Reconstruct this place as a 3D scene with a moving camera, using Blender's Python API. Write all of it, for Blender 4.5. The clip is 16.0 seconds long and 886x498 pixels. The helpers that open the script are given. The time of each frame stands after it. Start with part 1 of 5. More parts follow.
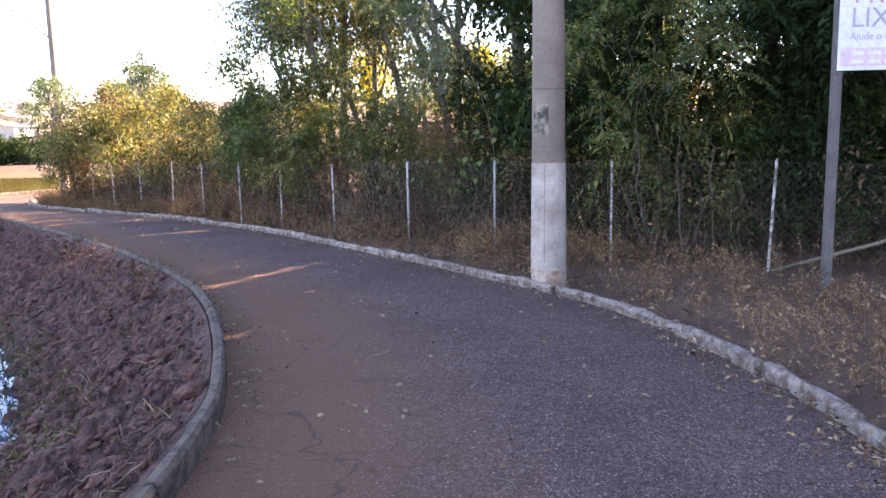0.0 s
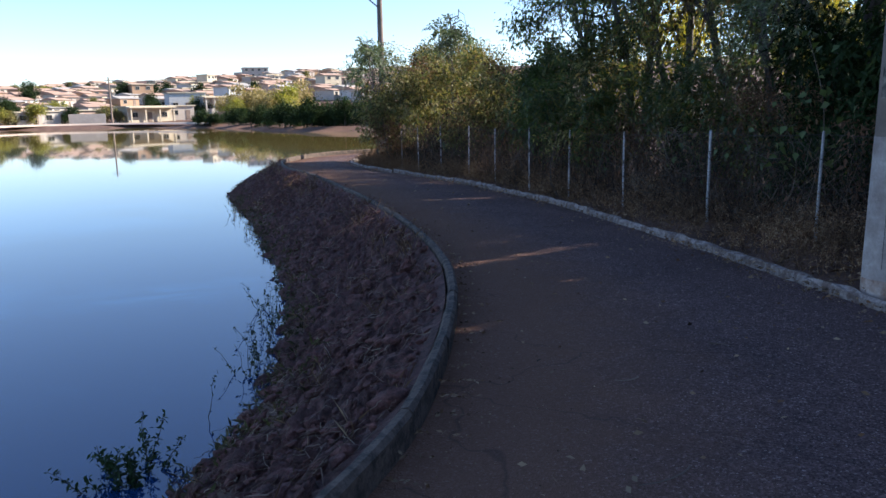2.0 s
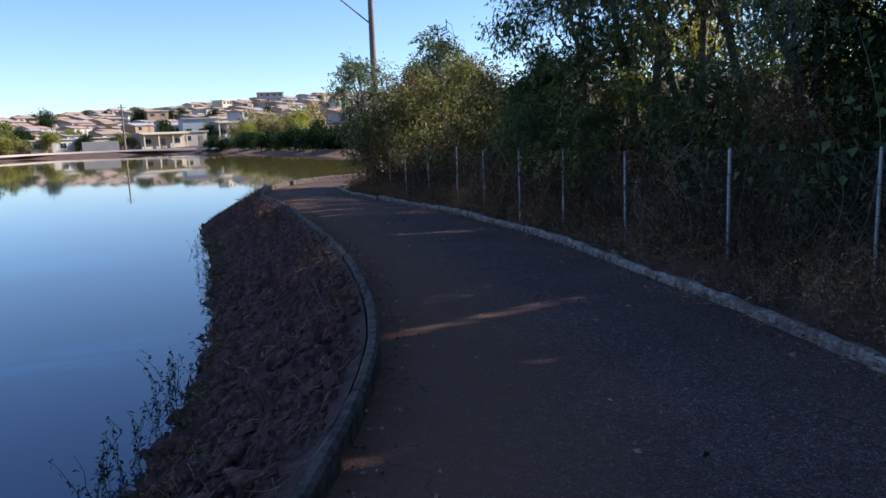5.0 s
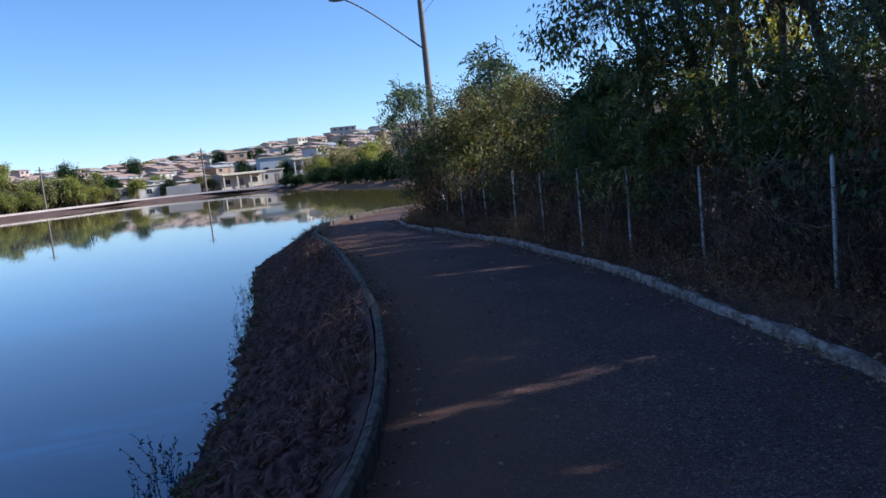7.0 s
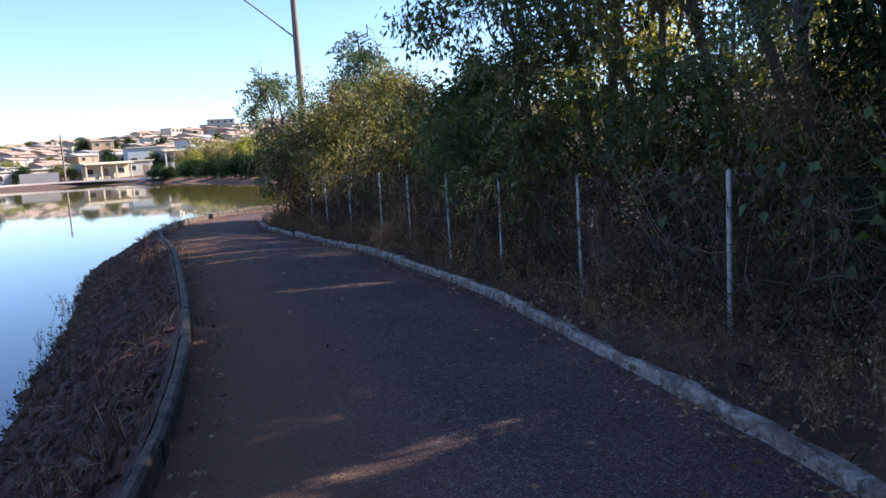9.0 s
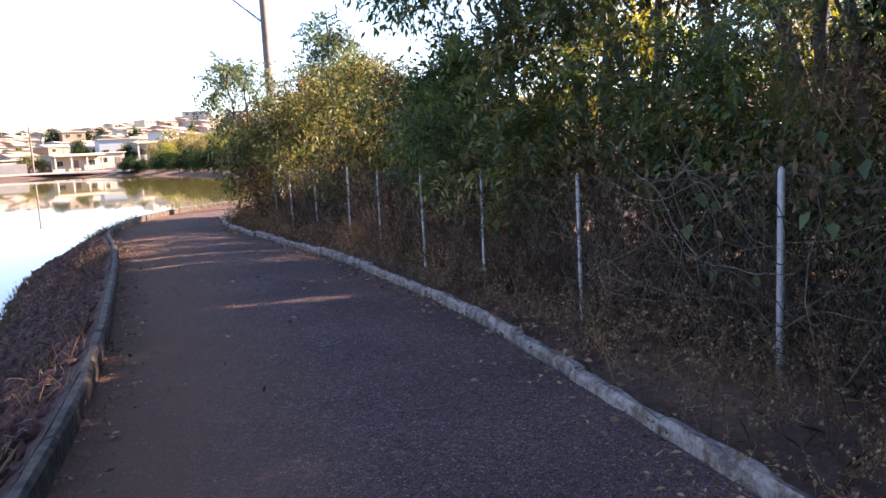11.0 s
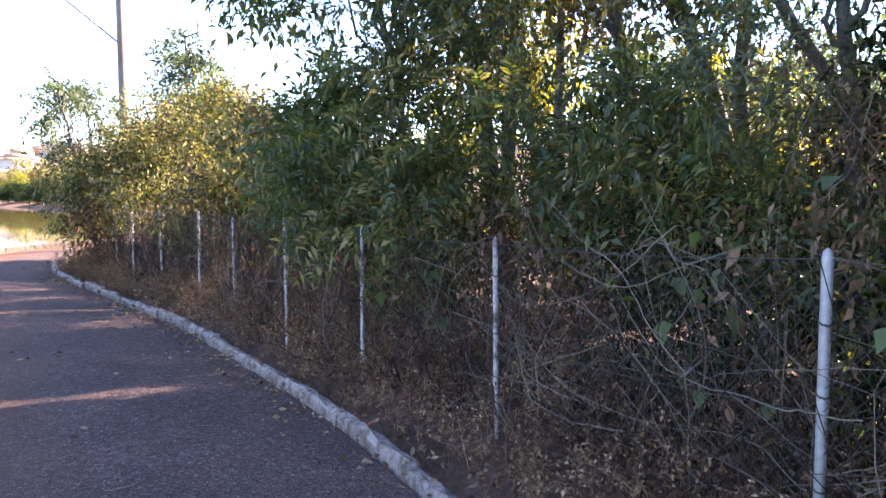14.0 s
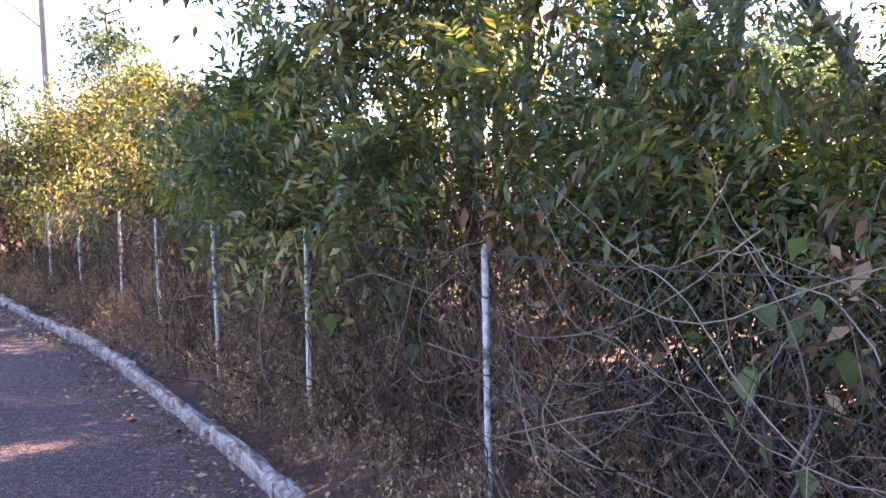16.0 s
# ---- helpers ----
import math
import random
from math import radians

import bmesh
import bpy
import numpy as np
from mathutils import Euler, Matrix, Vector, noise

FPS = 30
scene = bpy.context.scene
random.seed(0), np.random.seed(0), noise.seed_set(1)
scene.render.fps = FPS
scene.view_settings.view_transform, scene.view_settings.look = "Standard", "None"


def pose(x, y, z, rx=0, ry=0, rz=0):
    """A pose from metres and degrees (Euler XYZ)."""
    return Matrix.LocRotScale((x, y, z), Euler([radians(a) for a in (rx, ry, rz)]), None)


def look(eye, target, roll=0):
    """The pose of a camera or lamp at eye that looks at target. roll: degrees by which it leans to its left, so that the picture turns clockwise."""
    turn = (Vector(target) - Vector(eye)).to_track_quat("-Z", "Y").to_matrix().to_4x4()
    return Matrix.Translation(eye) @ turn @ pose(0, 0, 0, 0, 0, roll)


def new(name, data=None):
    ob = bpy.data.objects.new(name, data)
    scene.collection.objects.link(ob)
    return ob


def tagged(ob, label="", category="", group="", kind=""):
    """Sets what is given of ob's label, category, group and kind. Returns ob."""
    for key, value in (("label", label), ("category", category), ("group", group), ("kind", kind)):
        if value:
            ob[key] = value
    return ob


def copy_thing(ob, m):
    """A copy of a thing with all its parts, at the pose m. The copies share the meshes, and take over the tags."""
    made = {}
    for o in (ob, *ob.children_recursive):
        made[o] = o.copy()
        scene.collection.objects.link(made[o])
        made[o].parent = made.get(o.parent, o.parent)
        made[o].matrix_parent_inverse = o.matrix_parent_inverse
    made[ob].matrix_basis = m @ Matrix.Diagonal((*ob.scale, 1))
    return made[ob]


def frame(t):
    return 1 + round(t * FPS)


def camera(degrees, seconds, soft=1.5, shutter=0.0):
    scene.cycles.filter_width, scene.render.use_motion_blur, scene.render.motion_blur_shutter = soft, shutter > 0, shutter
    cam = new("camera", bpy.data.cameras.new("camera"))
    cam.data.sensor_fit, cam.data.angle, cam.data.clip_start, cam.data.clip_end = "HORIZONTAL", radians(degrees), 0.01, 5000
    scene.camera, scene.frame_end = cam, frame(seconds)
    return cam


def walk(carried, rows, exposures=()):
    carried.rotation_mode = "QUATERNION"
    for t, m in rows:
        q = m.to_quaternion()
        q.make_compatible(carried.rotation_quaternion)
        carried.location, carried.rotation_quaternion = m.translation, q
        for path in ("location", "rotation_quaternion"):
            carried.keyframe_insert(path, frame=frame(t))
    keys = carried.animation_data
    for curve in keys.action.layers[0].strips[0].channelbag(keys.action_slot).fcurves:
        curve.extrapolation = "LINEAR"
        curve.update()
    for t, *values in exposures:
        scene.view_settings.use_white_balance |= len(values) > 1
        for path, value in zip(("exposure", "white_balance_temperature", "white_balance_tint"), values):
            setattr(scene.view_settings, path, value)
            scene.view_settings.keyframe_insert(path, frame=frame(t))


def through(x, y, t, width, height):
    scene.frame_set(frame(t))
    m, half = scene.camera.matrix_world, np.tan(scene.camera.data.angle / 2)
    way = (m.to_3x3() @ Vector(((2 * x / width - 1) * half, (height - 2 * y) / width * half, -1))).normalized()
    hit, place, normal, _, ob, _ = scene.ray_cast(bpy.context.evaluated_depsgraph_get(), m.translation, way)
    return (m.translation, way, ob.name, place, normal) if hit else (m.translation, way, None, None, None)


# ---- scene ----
cam = camera(60.9, 16.0)
METRES, EYE, TILT, LEAN, TURN = 10.4, 1.6, 0.0, 0.0, 0.0
ROWS = [
    (0.0, 0.0, 0.0, 0.0, -0.18, -8.27, 1.21),
    (0.5, 0.0134, 0.0224, 0.0018, 5.45, -9.74, -1.22),
    (1.0, 0.0161, 0.0508, 0.001, 11.21, -10.46, -1.46),
    (1.5, 0.0176, 0.0807, 0.0002, 16.89, -10.68, -0.87),
    (2.0, 0.0213, 0.1118, 0.0014, 23.34, -10.54, 1.1),
    (2.5, 0.0172, 0.1421, 0.0002, 24.1, -10.23, 2.48),
    (3.0, 0.0157, 0.176, -0.0029, 18.78, -10.31, 2.39),
    (3.5, 0.0155, 0.2136, -0.0017, 20.23, -10.25, 1.52),
    (4.0, 0.0106, 0.2474, -0.0036, 22.6, -10.21, 1.08),
    (6.5, -0.0018, 0.4124, -0.0018, 28.22, -6.69, 5.01),
    (7.0, -0.0146, 0.4464, -0.0035, 30.02, -6.75, 5.93),
    (7.5, -0.0193, 0.4808, -0.0052, 29.38, -7.33, 5.72),
    (8.0, -0.0249, 0.5124, -0.0054, 29.53, -7.18, 4.85),
    (8.5, -0.0349, 0.5444, -0.0061, 22.77, -7.05, 4.01),
    (11.0, -0.0848, 0.6945, -0.0103, 19.6, -7.93, 3.02),
    (11.5, -0.0994, 0.72, -0.0112, 20.53, -8.42, 2.92),
    (12.0, -0.105, 0.7455, -0.0123, 22.48, -7.09, 0.76),
    (12.5, -0.1097, 0.773, -0.0094, 25.94, -4.98, -1.52),
    (13.0, -0.1225, 0.8, -0.0101, 21.39, -5.02, -0.36),
    (13.5, -0.1294, 0.8274, -0.0115, 13.75, -6.23, 0.58),
    (14.0, -0.1359, 0.8555, -0.0099, 10.47, -4.65, 0.27),
    (14.5, -0.1442, 0.8815, -0.0123, 9.63, -5.29, 0.44),
    (15.0, -0.1508, 0.9116, -0.0118, 3.14, -5.38, 0.23),
    (15.5, -0.1511, 0.9406, -0.0111, 2.74, -5.14, 0.56),
    (16.0, -0.1627, 0.9661, -0.0119, 6.98, -5.06, 0.96),
]
walk(cam, [(t, pose(0, 0, EYE, TILT, LEAN, TURN) @ pose(METRES * x, METRES * y, METRES * z, 90 + pitch, roll, yaw)) for t, x, y, z, yaw, pitch, roll in ROWS], [
    (0.0, 3.48, 8000, 28), (0.5, 3.33, 7900, 26), (1.0, 2.43, 7450, 25), (1.5, 2.13, 6750, 20), (2.0, 1.37, 6050, 16), (2.5, 1.07, 5650, 16),
    (3.0, 1.37, 5950, 16), (3.5, 1.83, 6450, 18), (4.0, 1.37, 6150, 17), (6.5, 0.67, 5150, 14), (7.0, 0.62, 5050, 13), (7.5, 0.85, 5150, 13),
    (8.0, 0.67, 5150, 14), (8.7, 1.17, 5550, 15), (11.0, 2.28, 6950, 25), (11.5, 1.98, 6650, 22), (12.0, 2.08, 6850, 23), (12.5, 1.22, 6150, 18),
    (13.0, 1.27, 6150, 18), (13.5, 2.98, 6650, 24), (14.0, 3.08, 6750, 26), (14.5, 3.26, 6850, 28), (15.0, 3.81, 7050, 33), (16.0, 3.62, 7050, 33)])

# ---- world and sun ----
SUN_AZ, SUN_EL = radians(50), radians(27)   # azimuth from +y towards +x
world = bpy.data.worlds.new("world")
scene.world = world
world.use_nodes = True
wn = world.node_tree.nodes
sky = wn.new("ShaderNodeTexSky")
sky.sky_type, sky.sun_disc = "NISHITA", False
sky.sun_elevation, sky.sun_rotation = SUN_EL, SUN_AZ
sky.air_density, sky.dust_density, sky.ozone_density = 1.0, 0.05, 2.6
sky.altitude = 900
world.node_tree.links.new(sky.outputs[0], wn["Background"].inputs[0])
wn["Background"].inputs[1].default_value = 0.1
sun_data = bpy.data.lights.new("sun", "SUN")
sun_data.energy, sun_data.angle, sun_data.color = 5.0, radians(0.6), (1.0, 0.89, 0.7)
sun = new("sun", sun_data)
sun_dir = Vector((math.sin(SUN_AZ) * math.cos(SUN_EL), math.cos(SUN_AZ) * math.cos(SUN_EL), math.sin(SUN_EL)))
sun.matrix_world = look(sun_dir * 60, (0, 0, 0))


# ---- materials ----
def material(name, rough=0.8, metal=0.0):
    m = bpy.data.materials.new(name)
    m.use_nodes = True
    b = m.node_tree.nodes["Principled BSDF"]
    b.inputs["Roughness"].default_value, b.inputs["Metallic"].default_value = rough, metal
    return m, m.node_tree.nodes, m.node_tree.links, b


def noise_tex(n, l, scale, detail=6, rough=0.6, coord=None, squash=None):
    t = n.new("ShaderNodeTexNoise")
    t.inputs["Scale"].default_value, t.inputs["Detail"].default_value, t.inputs["Roughness"].default_value = scale, detail, rough
    if coord is None:
        g = n.new("ShaderNodeNewGeometry")
        coord = g.outputs["Position"]
    if squash:
        mp = n.new("ShaderNodeMapping")
        mp.inputs["Scale"].default_value = squash
        l.new(coord, mp.inputs[0])
        coord = mp.outputs[0]
    l.new(coord, t.inputs["Vector"])
    return t.outputs["Fac"]


def ramp(n, l, fac, stops):
    r = n.new("ShaderNodeValToRGB")
    e = r.color_ramp.elements
    while len(e) < len(stops):
        e.new(0.5)
    for el, (p, c) in zip(e, stops):
        el.position, el.color = p, (*c, 1)
    l.new(fac, r.inputs[0])
    return r.outputs[0]


def mix(n, l, fac, a, b, mode="MIX"):
    x = n.new("ShaderNodeMix")
    x.data_type, x.blend_type = "RGBA", mode
    for sock, v in ((x.inputs[0], fac), (x.inputs[6], a), (x.inputs[7], b)):
        if isinstance(v, (int, float)):
            sock.default_value = v
        elif isinstance(v, tuple):
            sock.default_value = (*v, 1)
        else:
            l.new(v, sock)
    return x.outputs[2]


def bump(n, l, b, height, strength, dist):
    x = n.new("ShaderNodeBump")
    x.inputs["Strength"].default_value, x.inputs["Distance"].default_value = strength, dist
    l.new(height, x.inputs["Height"])
    l.new(x.outputs[0], b.inputs["Normal"])


def two_scale(name, dark, light, big, fine, rough=0.85, bump_s=0.4, bump_d=0.01, metal=0.0, contrast=0.25, grain=0.35):
    """A surface whose colour wanders at two scales, with a fine relief."""
    m, n, l, b = material(name, rough, metal)
    c = ramp(n, l, noise_tex(n, l, big), [(0.5 - contrast, dark), (0.5 + contrast, light)])
    f = noise_tex(n, l, fine, 8, 0.7)
    k = ramp(n, l, f, [(0.3, (1 - 0.58 * grain,) * 3), (0.7, (1 + 0.4 * grain,) * 3)])
    l.new(mix(n, l, 1.0, c, k, "MULTIPLY"), b.inputs["Base Color"])
    bump(n, l, b, f, bump_s, bump_d)
    return m


def leaf_material(name, colours, through, rough=0.5, tint=(1.35, 1.4, 0.5), gloss=0.3):
    """Leaves: each one its own shade, and light comes through them."""
    m, n, l, b = material(name, rough)
    g = n.new("ShaderNodeNewGeometry")
    c = ramp(n, l, g.outputs["Random Per Island"], [(i / (len(colours) - 1), k) for i, k in enumerate(colours)])
    patch = ramp(n, l, noise_tex(n, l, 1.3, 3), [(0.3, (0.45, 0.47, 0.45)), (0.7, (1.45, 1.38, 1.15))])
    c = mix(n, l, 1.0, c, patch, "MULTIPLY")
    l.new(c, b.inputs["Base Color"])
    b.inputs["Specular IOR Level"].default_value = gloss
    t = n.new("ShaderNodeBsdfTranslucent")
    l.new(mix(n, l, 1.0, c, tint, "MULTIPLY"), t.inputs[0])
    s = n.new("ShaderNodeMixShader")
    s.inputs[0].default_value = through
    l.new(b.outputs[0], s.inputs[1])
    l.new(t.outputs[0], s.inputs[2])
    l.new(s.outputs[0], n["Material Output"].inputs[0])
    return m


def asphalt_material():
    m, n, l, b = material("asphalt", 0.95)
    g = n.new("ShaderNodeNewGeometry")
    v = n.new("ShaderNodeTexVoronoi")
    v.inputs["Scale"].default_value = 105
    l.new(g.outputs["Position"], v.inputs["Vector"])
    grit = ramp(n, l, v.outputs["Color"], [(0.12, (0.05, 0.031, 0.029)), (0.6, (0.115, 0.073, 0.068)), (0.8, (0.155, 0.101, 0.094)), (0.97, (0.33, 0.25, 0.225))])
    wear = ramp(n, l, noise_tex(n, l, 0.9, 5), [(0.3, (0.8, 0.8, 0.82)), (0.7, (1.2, 1.17, 1.15))])
    c = mix(n, l, 1.0, grit, wear, "MULTIPLY")
    rub = ramp(n, l, noise_tex(n, l, 24, 7, 0.8), [(0.3, (0.6, 0.6, 0.62)), (0.5, (1.05, 1.05, 1.05)), (0.7, (1.7, 1.65, 1.6))])
    c = mix(n, l, 1.0, c, rub, "MULTIPLY")
    b.inputs["Specular IOR Level"].default_value = 0.2
    uv = n.new("ShaderNodeUVMap")
    sep = n.new("ShaderNodeSeparateXYZ")
    l.new(uv.outputs[0], sep.inputs[0])
    # red earth washed over the lake side
    add = n.new("ShaderNodeMath")
    add.operation = "MULTIPLY_ADD"
    l.new(noise_tex(n, l, 2.6, 9, 0.75), add.inputs[0])
    add.inputs[1].default_value = -0.4
    l.new(sep.outputs[0], add.inputs[2])
    dust = ramp(n, l, add.outputs[0], [(-0.0, (0.7, 0.7, 0.7)), (0.34, (0.0, 0.0, 0.0))])
    c = mix(n, l, dust, c, (0.18, 0.09, 0.052))
    # worn grey patches and dark seams
    pale = ramp(n, l, noise_tex(n, l, 1.7, 7, 0.7), [(0.66, (0, 0, 0)), (0.72, (0.35, 0.35, 0.35))])
    c = mix(n, l, pale, c, (0.1, 0.085, 0.075))
    crack = n.new("ShaderNodeTexVoronoi")
    crack.feature = "DISTANCE_TO_EDGE"
    crack.inputs["Scale"].default_value = 0.55
    wob = n.new("ShaderNodeMapping")
    wob.inputs["Scale"].default_value = (0.5, 1.4, 1)
    warped = n.new("ShaderNodeVectorMath")
    warped.operation = "MULTIPLY_ADD"
    nz = n.new("ShaderNodeTexNoise")
    nz.inputs["Scale"].default_value = 3
    l.new(g.outputs["Position"], nz.inputs["Vector"])
    l.new(nz.outputs["Color"], warped.inputs[0])
    warped.inputs[1].default_value = (0.5, 0.5, 0)
    l.new(g.outputs["Position"], warped.inputs[2])
    l.new(warped.outputs[0], wob.inputs[0])
    l.new(wob.outputs[0], crack.inputs["Vector"])
    seam = ramp(n, l, crack.outputs["Distance"], [(0.0, (0.45, 0.45, 0.45)), (0.003, (0, 0, 0))])
    c = mix(n, l, seam, c, (0.02, 0.018, 0.018))
    l.new(c, b.inputs["Base Color"])
    bump(n, l, b, v.outputs["Distance"], 1.0, 0.01)
    return m


def kerb_material(name, paint, bare, cover):
    m, n, l, b = material(name, 0.85)
    oi = n.new("ShaderNodeObjectInfo")
    f = noise_tex(n, l, 9, 8, 0.72)
    c = ramp(n, l, f, [(cover - 0.07, bare), (cover + 0.05, paint)])
    dirt = ramp(n, l, noise_tex(n, l, 35, 4), [(0.3, (0.6, 0.57, 0.55)), (0.65, (1.05, 1.05, 1.05))])
    c = mix(n, l, 1.0, c, dirt, "MULTIPLY")
    v = ramp(n, l, oi.outputs["Random"], [(0.0, (0.8, 0.8, 0.8)), (1.0, (1.1, 1.1, 1.1))])
    l.new(mix(n, l, 1.0, c, v, "MULTIPLY"), b.inputs["Base Color"])
    bump(n, l, b, noise_tex(n, l, 22, 8, 0.7), 0.8, 0.02)
    return m


def water_material():
    m, n, l, b = material("lake_water", 0.03)
    # blue base stands in for reflected sky; turns olive-brown from y 22 to 46
    g = n.new("ShaderNodeNewGeometry")
    sep = n.new("ShaderNodeSeparateXYZ")
    l.new(g.outputs["Position"], sep.inputs[0])
    mr = n.new("ShaderNodeMapRange")
    mr.inputs["From Min"].default_value, mr.inputs["From Max"].default_value = 22, 46
    l.new(sep.outputs[1], mr.inputs["Value"])
    l.new(mix(n, l, mr.outputs["Result"], (0.005, 0.032, 0.1), (0.17, 0.135, 0.045)), b.inputs["Base Color"])
    b.inputs["IOR"].default_value = 1.6
    b.inputs["Specular IOR Level"].default_value = 0.75
    bump(n, l, b, noise_tex(n, l, 0.55, 3, 0.5), 0.02, 0.04)
    return m


M_ASPHALT = asphalt_material()
M_KERB_R = kerb_material("worn_white_kerb", (0.34, 0.285, 0.26), (0.16, 0.112, 0.093), 0.5)
M_KERB_L = kerb_material("grey_concrete_kerb", (0.125, 0.088, 0.066), (0.035, 0.025, 0.02), 0.5)
M_WATER = water_material()
M_EARTH = two_scale("dry_earth", (0.07, 0.034, 0.023), (0.19, 0.1, 0.064), 0.8, 14, bump_s=0.8, bump_d=0.03, grain=1.0)
M_BANK = two_scale("bank_earth", (0.03, 0.0115, 0.0095), (0.26, 0.115, 0.097), 11, 60, bump_s=1.0, bump_d=0.06, grain=1.0)
M_CLOD = two_scale("clod_earth", (0.037, 0.0135, 0.011), (0.28, 0.115, 0.095), 8.5, 52, bump_s=1.0, bump_d=0.03, grain=1.0)
M_CONC = two_scale("weathered_concrete", (0.12, 0.09, 0.072), (0.27, 0.21, 0.17), 1.6, 26, bump_s=0.35, bump_d=0.006)
M_WHITEWASH = two_scale("whitewash", (0.25, 0.2, 0.175), (0.5, 0.44, 0.4), 3.0, 30, bump_s=0.4, bump_d=0.006, contrast=0.18)
M_SPLASH = two_scale("mud_splashed_whitewash", (0.24, 0.13, 0.085), (0.52, 0.43, 0.37), 7.0, 40, bump_s=0.5, bump_d=0.006, contrast=0.14)
M_STEEL = two_scale("galvanised_steel", (0.2, 0.19, 0.19), (0.44, 0.43, 0.43), 9, 60, rough=0.55, metal=0.35, bump_s=0.2, bump_d=0.002)
M_POST = kerb_material("flaking_white_post", (0.5, 0.47, 0.46), (0.12, 0.1, 0.092), 0.47)
M_WIRE = two_scale("rusty_wire", (0.03, 0.024, 0.022), (0.09, 0.08, 0.076), 9, 60, rough=0.6, metal=0.4, bump_s=0.1, bump_d=0.001)
M_BARK = two_scale("bark", (0.035, 0.027, 0.022), (0.17, 0.145, 0.125), 4, 28, bump_s=0.9, bump_d=0.02, grain=1.0)
M_TWIG = leaf_material("dry_twigs", [(0.022, 0.015, 0.014), (0.05, 0.033, 0.03), (0.03, 0.02, 0.018), (0.22, 0.17, 0.15), (0.08, 0.05, 0.042), (0.03, 0.02, 0.018)], 0.02, 0.9, (1.15, 1.0, 0.8), 0.1)
M_ROOT = leaf_material("dead_roots", [(0.12, 0.075, 0.066), (0.24, 0.165, 0.145), (0.38, 0.3, 0.26), (0.16, 0.1, 0.088)], 0.02, 0.95, (1.15, 1.05, 0.85), 0.15)
M_MOSS = leaf_material("mossy_weeds", [(0.07, 0.075, 0.03), (0.11, 0.105, 0.045), (0.06, 0.05, 0.03), (0.15, 0.115, 0.075)], 0.2, 0.85, (1.15, 1.05, 0.85), 0.15)
M_VINE = leaf_material("grey_vines", [(0.09, 0.076, 0.07), (0.24, 0.205, 0.185), (0.13, 0.11, 0.1), (0.06, 0.05, 0.046)], 0.02, 0.9, (1.15, 1.05, 0.85), 0.15)
M_STRAW = leaf_material("dry_grass", [(0.15, 0.085, 0.055), (0.32, 0.21, 0.145), (0.09, 0.05, 0.035), (0.22, 0.135, 0.085), (0.42, 0.31, 0.225)], 0.12, 0.9, (1.15, 1.0, 0.8), 0.1)
M_LITTER = leaf_material("fallen_leaves", [(0.09, 0.045, 0.03), (0.2, 0.12, 0.08), (0.36, 0.26, 0.19), (0.06, 0.032, 0.024)], 0.06, 0.9, (1.2, 0.95, 0.7), 0.1)
M_GREEN = leaf_material("mid_green_leaves", [(0.035, 0.065, 0.025), (0.07, 0.11, 0.04), (0.115, 0.15, 0.065), (0.05, 0.08, 0.035), (0.14, 0.15, 0.09)], 0.36, 0.4)
M_MID = leaf_material("deep_green_leaves", [(0.028, 0.058, 0.024), (0.075, 0.12, 0.048), (0.14, 0.175, 0.08), (0.04, 0.07, 0.032), (0.17, 0.18, 0.12), (0.04, 0.075, 0.045), (0.24, 0.22, 0.08), (0.17, 0.11, 0.065)], 0.42, 0.4)
M_SAGE = leaf_material("pale_sage_leaves", [(0.06, 0.09, 0.06), (0.12, 0.16, 0.11), (0.2, 0.23, 0.17), (0.08, 0.1, 0.07)], 0.3, 0.5, (1.15, 1.25, 0.7))
# dark green lowered to near-black: deep shade is put into this leaf colour
M_DARK = leaf_material("shade_dark_green_leaves", [(0.014, 0.03, 0.014), (0.027, 0.05, 0.022), (0.04, 0.064, 0.03), (0.022, 0.038, 0.02)], 0.2, 0.6, gloss=0.08)
M_OLIVE = leaf_material("olive_yellow_leaves", [(0.06, 0.08, 0.032), (0.2, 0.2, 0.085), (0.32, 0.28, 0.14), (0.045, 0.065, 0.026), (0.22, 0.15, 0.095), (0.36, 0.33, 0.16), (0.08, 0.11, 0.045), (0.05, 0.07, 0.03)], 0.36, 0.5, (1.3, 1.28, 0.62))
M_YELLOW = leaf_material("yellow_leaves", [(0.34, 0.29, 0.07), (0.42, 0.36, 0.09), (0.22, 0.21, 0.06)], 0.5, 0.5)
M_BROWN = leaf_material("brown_leaves", [(0.15, 0.085, 0.06), (0.26, 0.165, 0.115), (0.09, 0.054, 0.04), (0.13, 0.1, 0.052)], 0.25, 0.8, (1.15, 1.0, 0.8), 0.1)
# far-tree leaf colours made bright in place of sun falling on them
M_FARGREEN = leaf_material("sunlit_far_leaves", [(0.2, 0.22, 0.08), (0.28, 0.28, 0.1), (0.35, 0.32, 0.13)], 0.5, 0.5)
M_TAN = leaf_material("sunlit_tan_leaves", [(0.3, 0.26, 0.14), (0.4, 0.34, 0.2), (0.22, 0.2, 0.1)], 0.45, 0.6, (1.2, 1.15, 0.7))


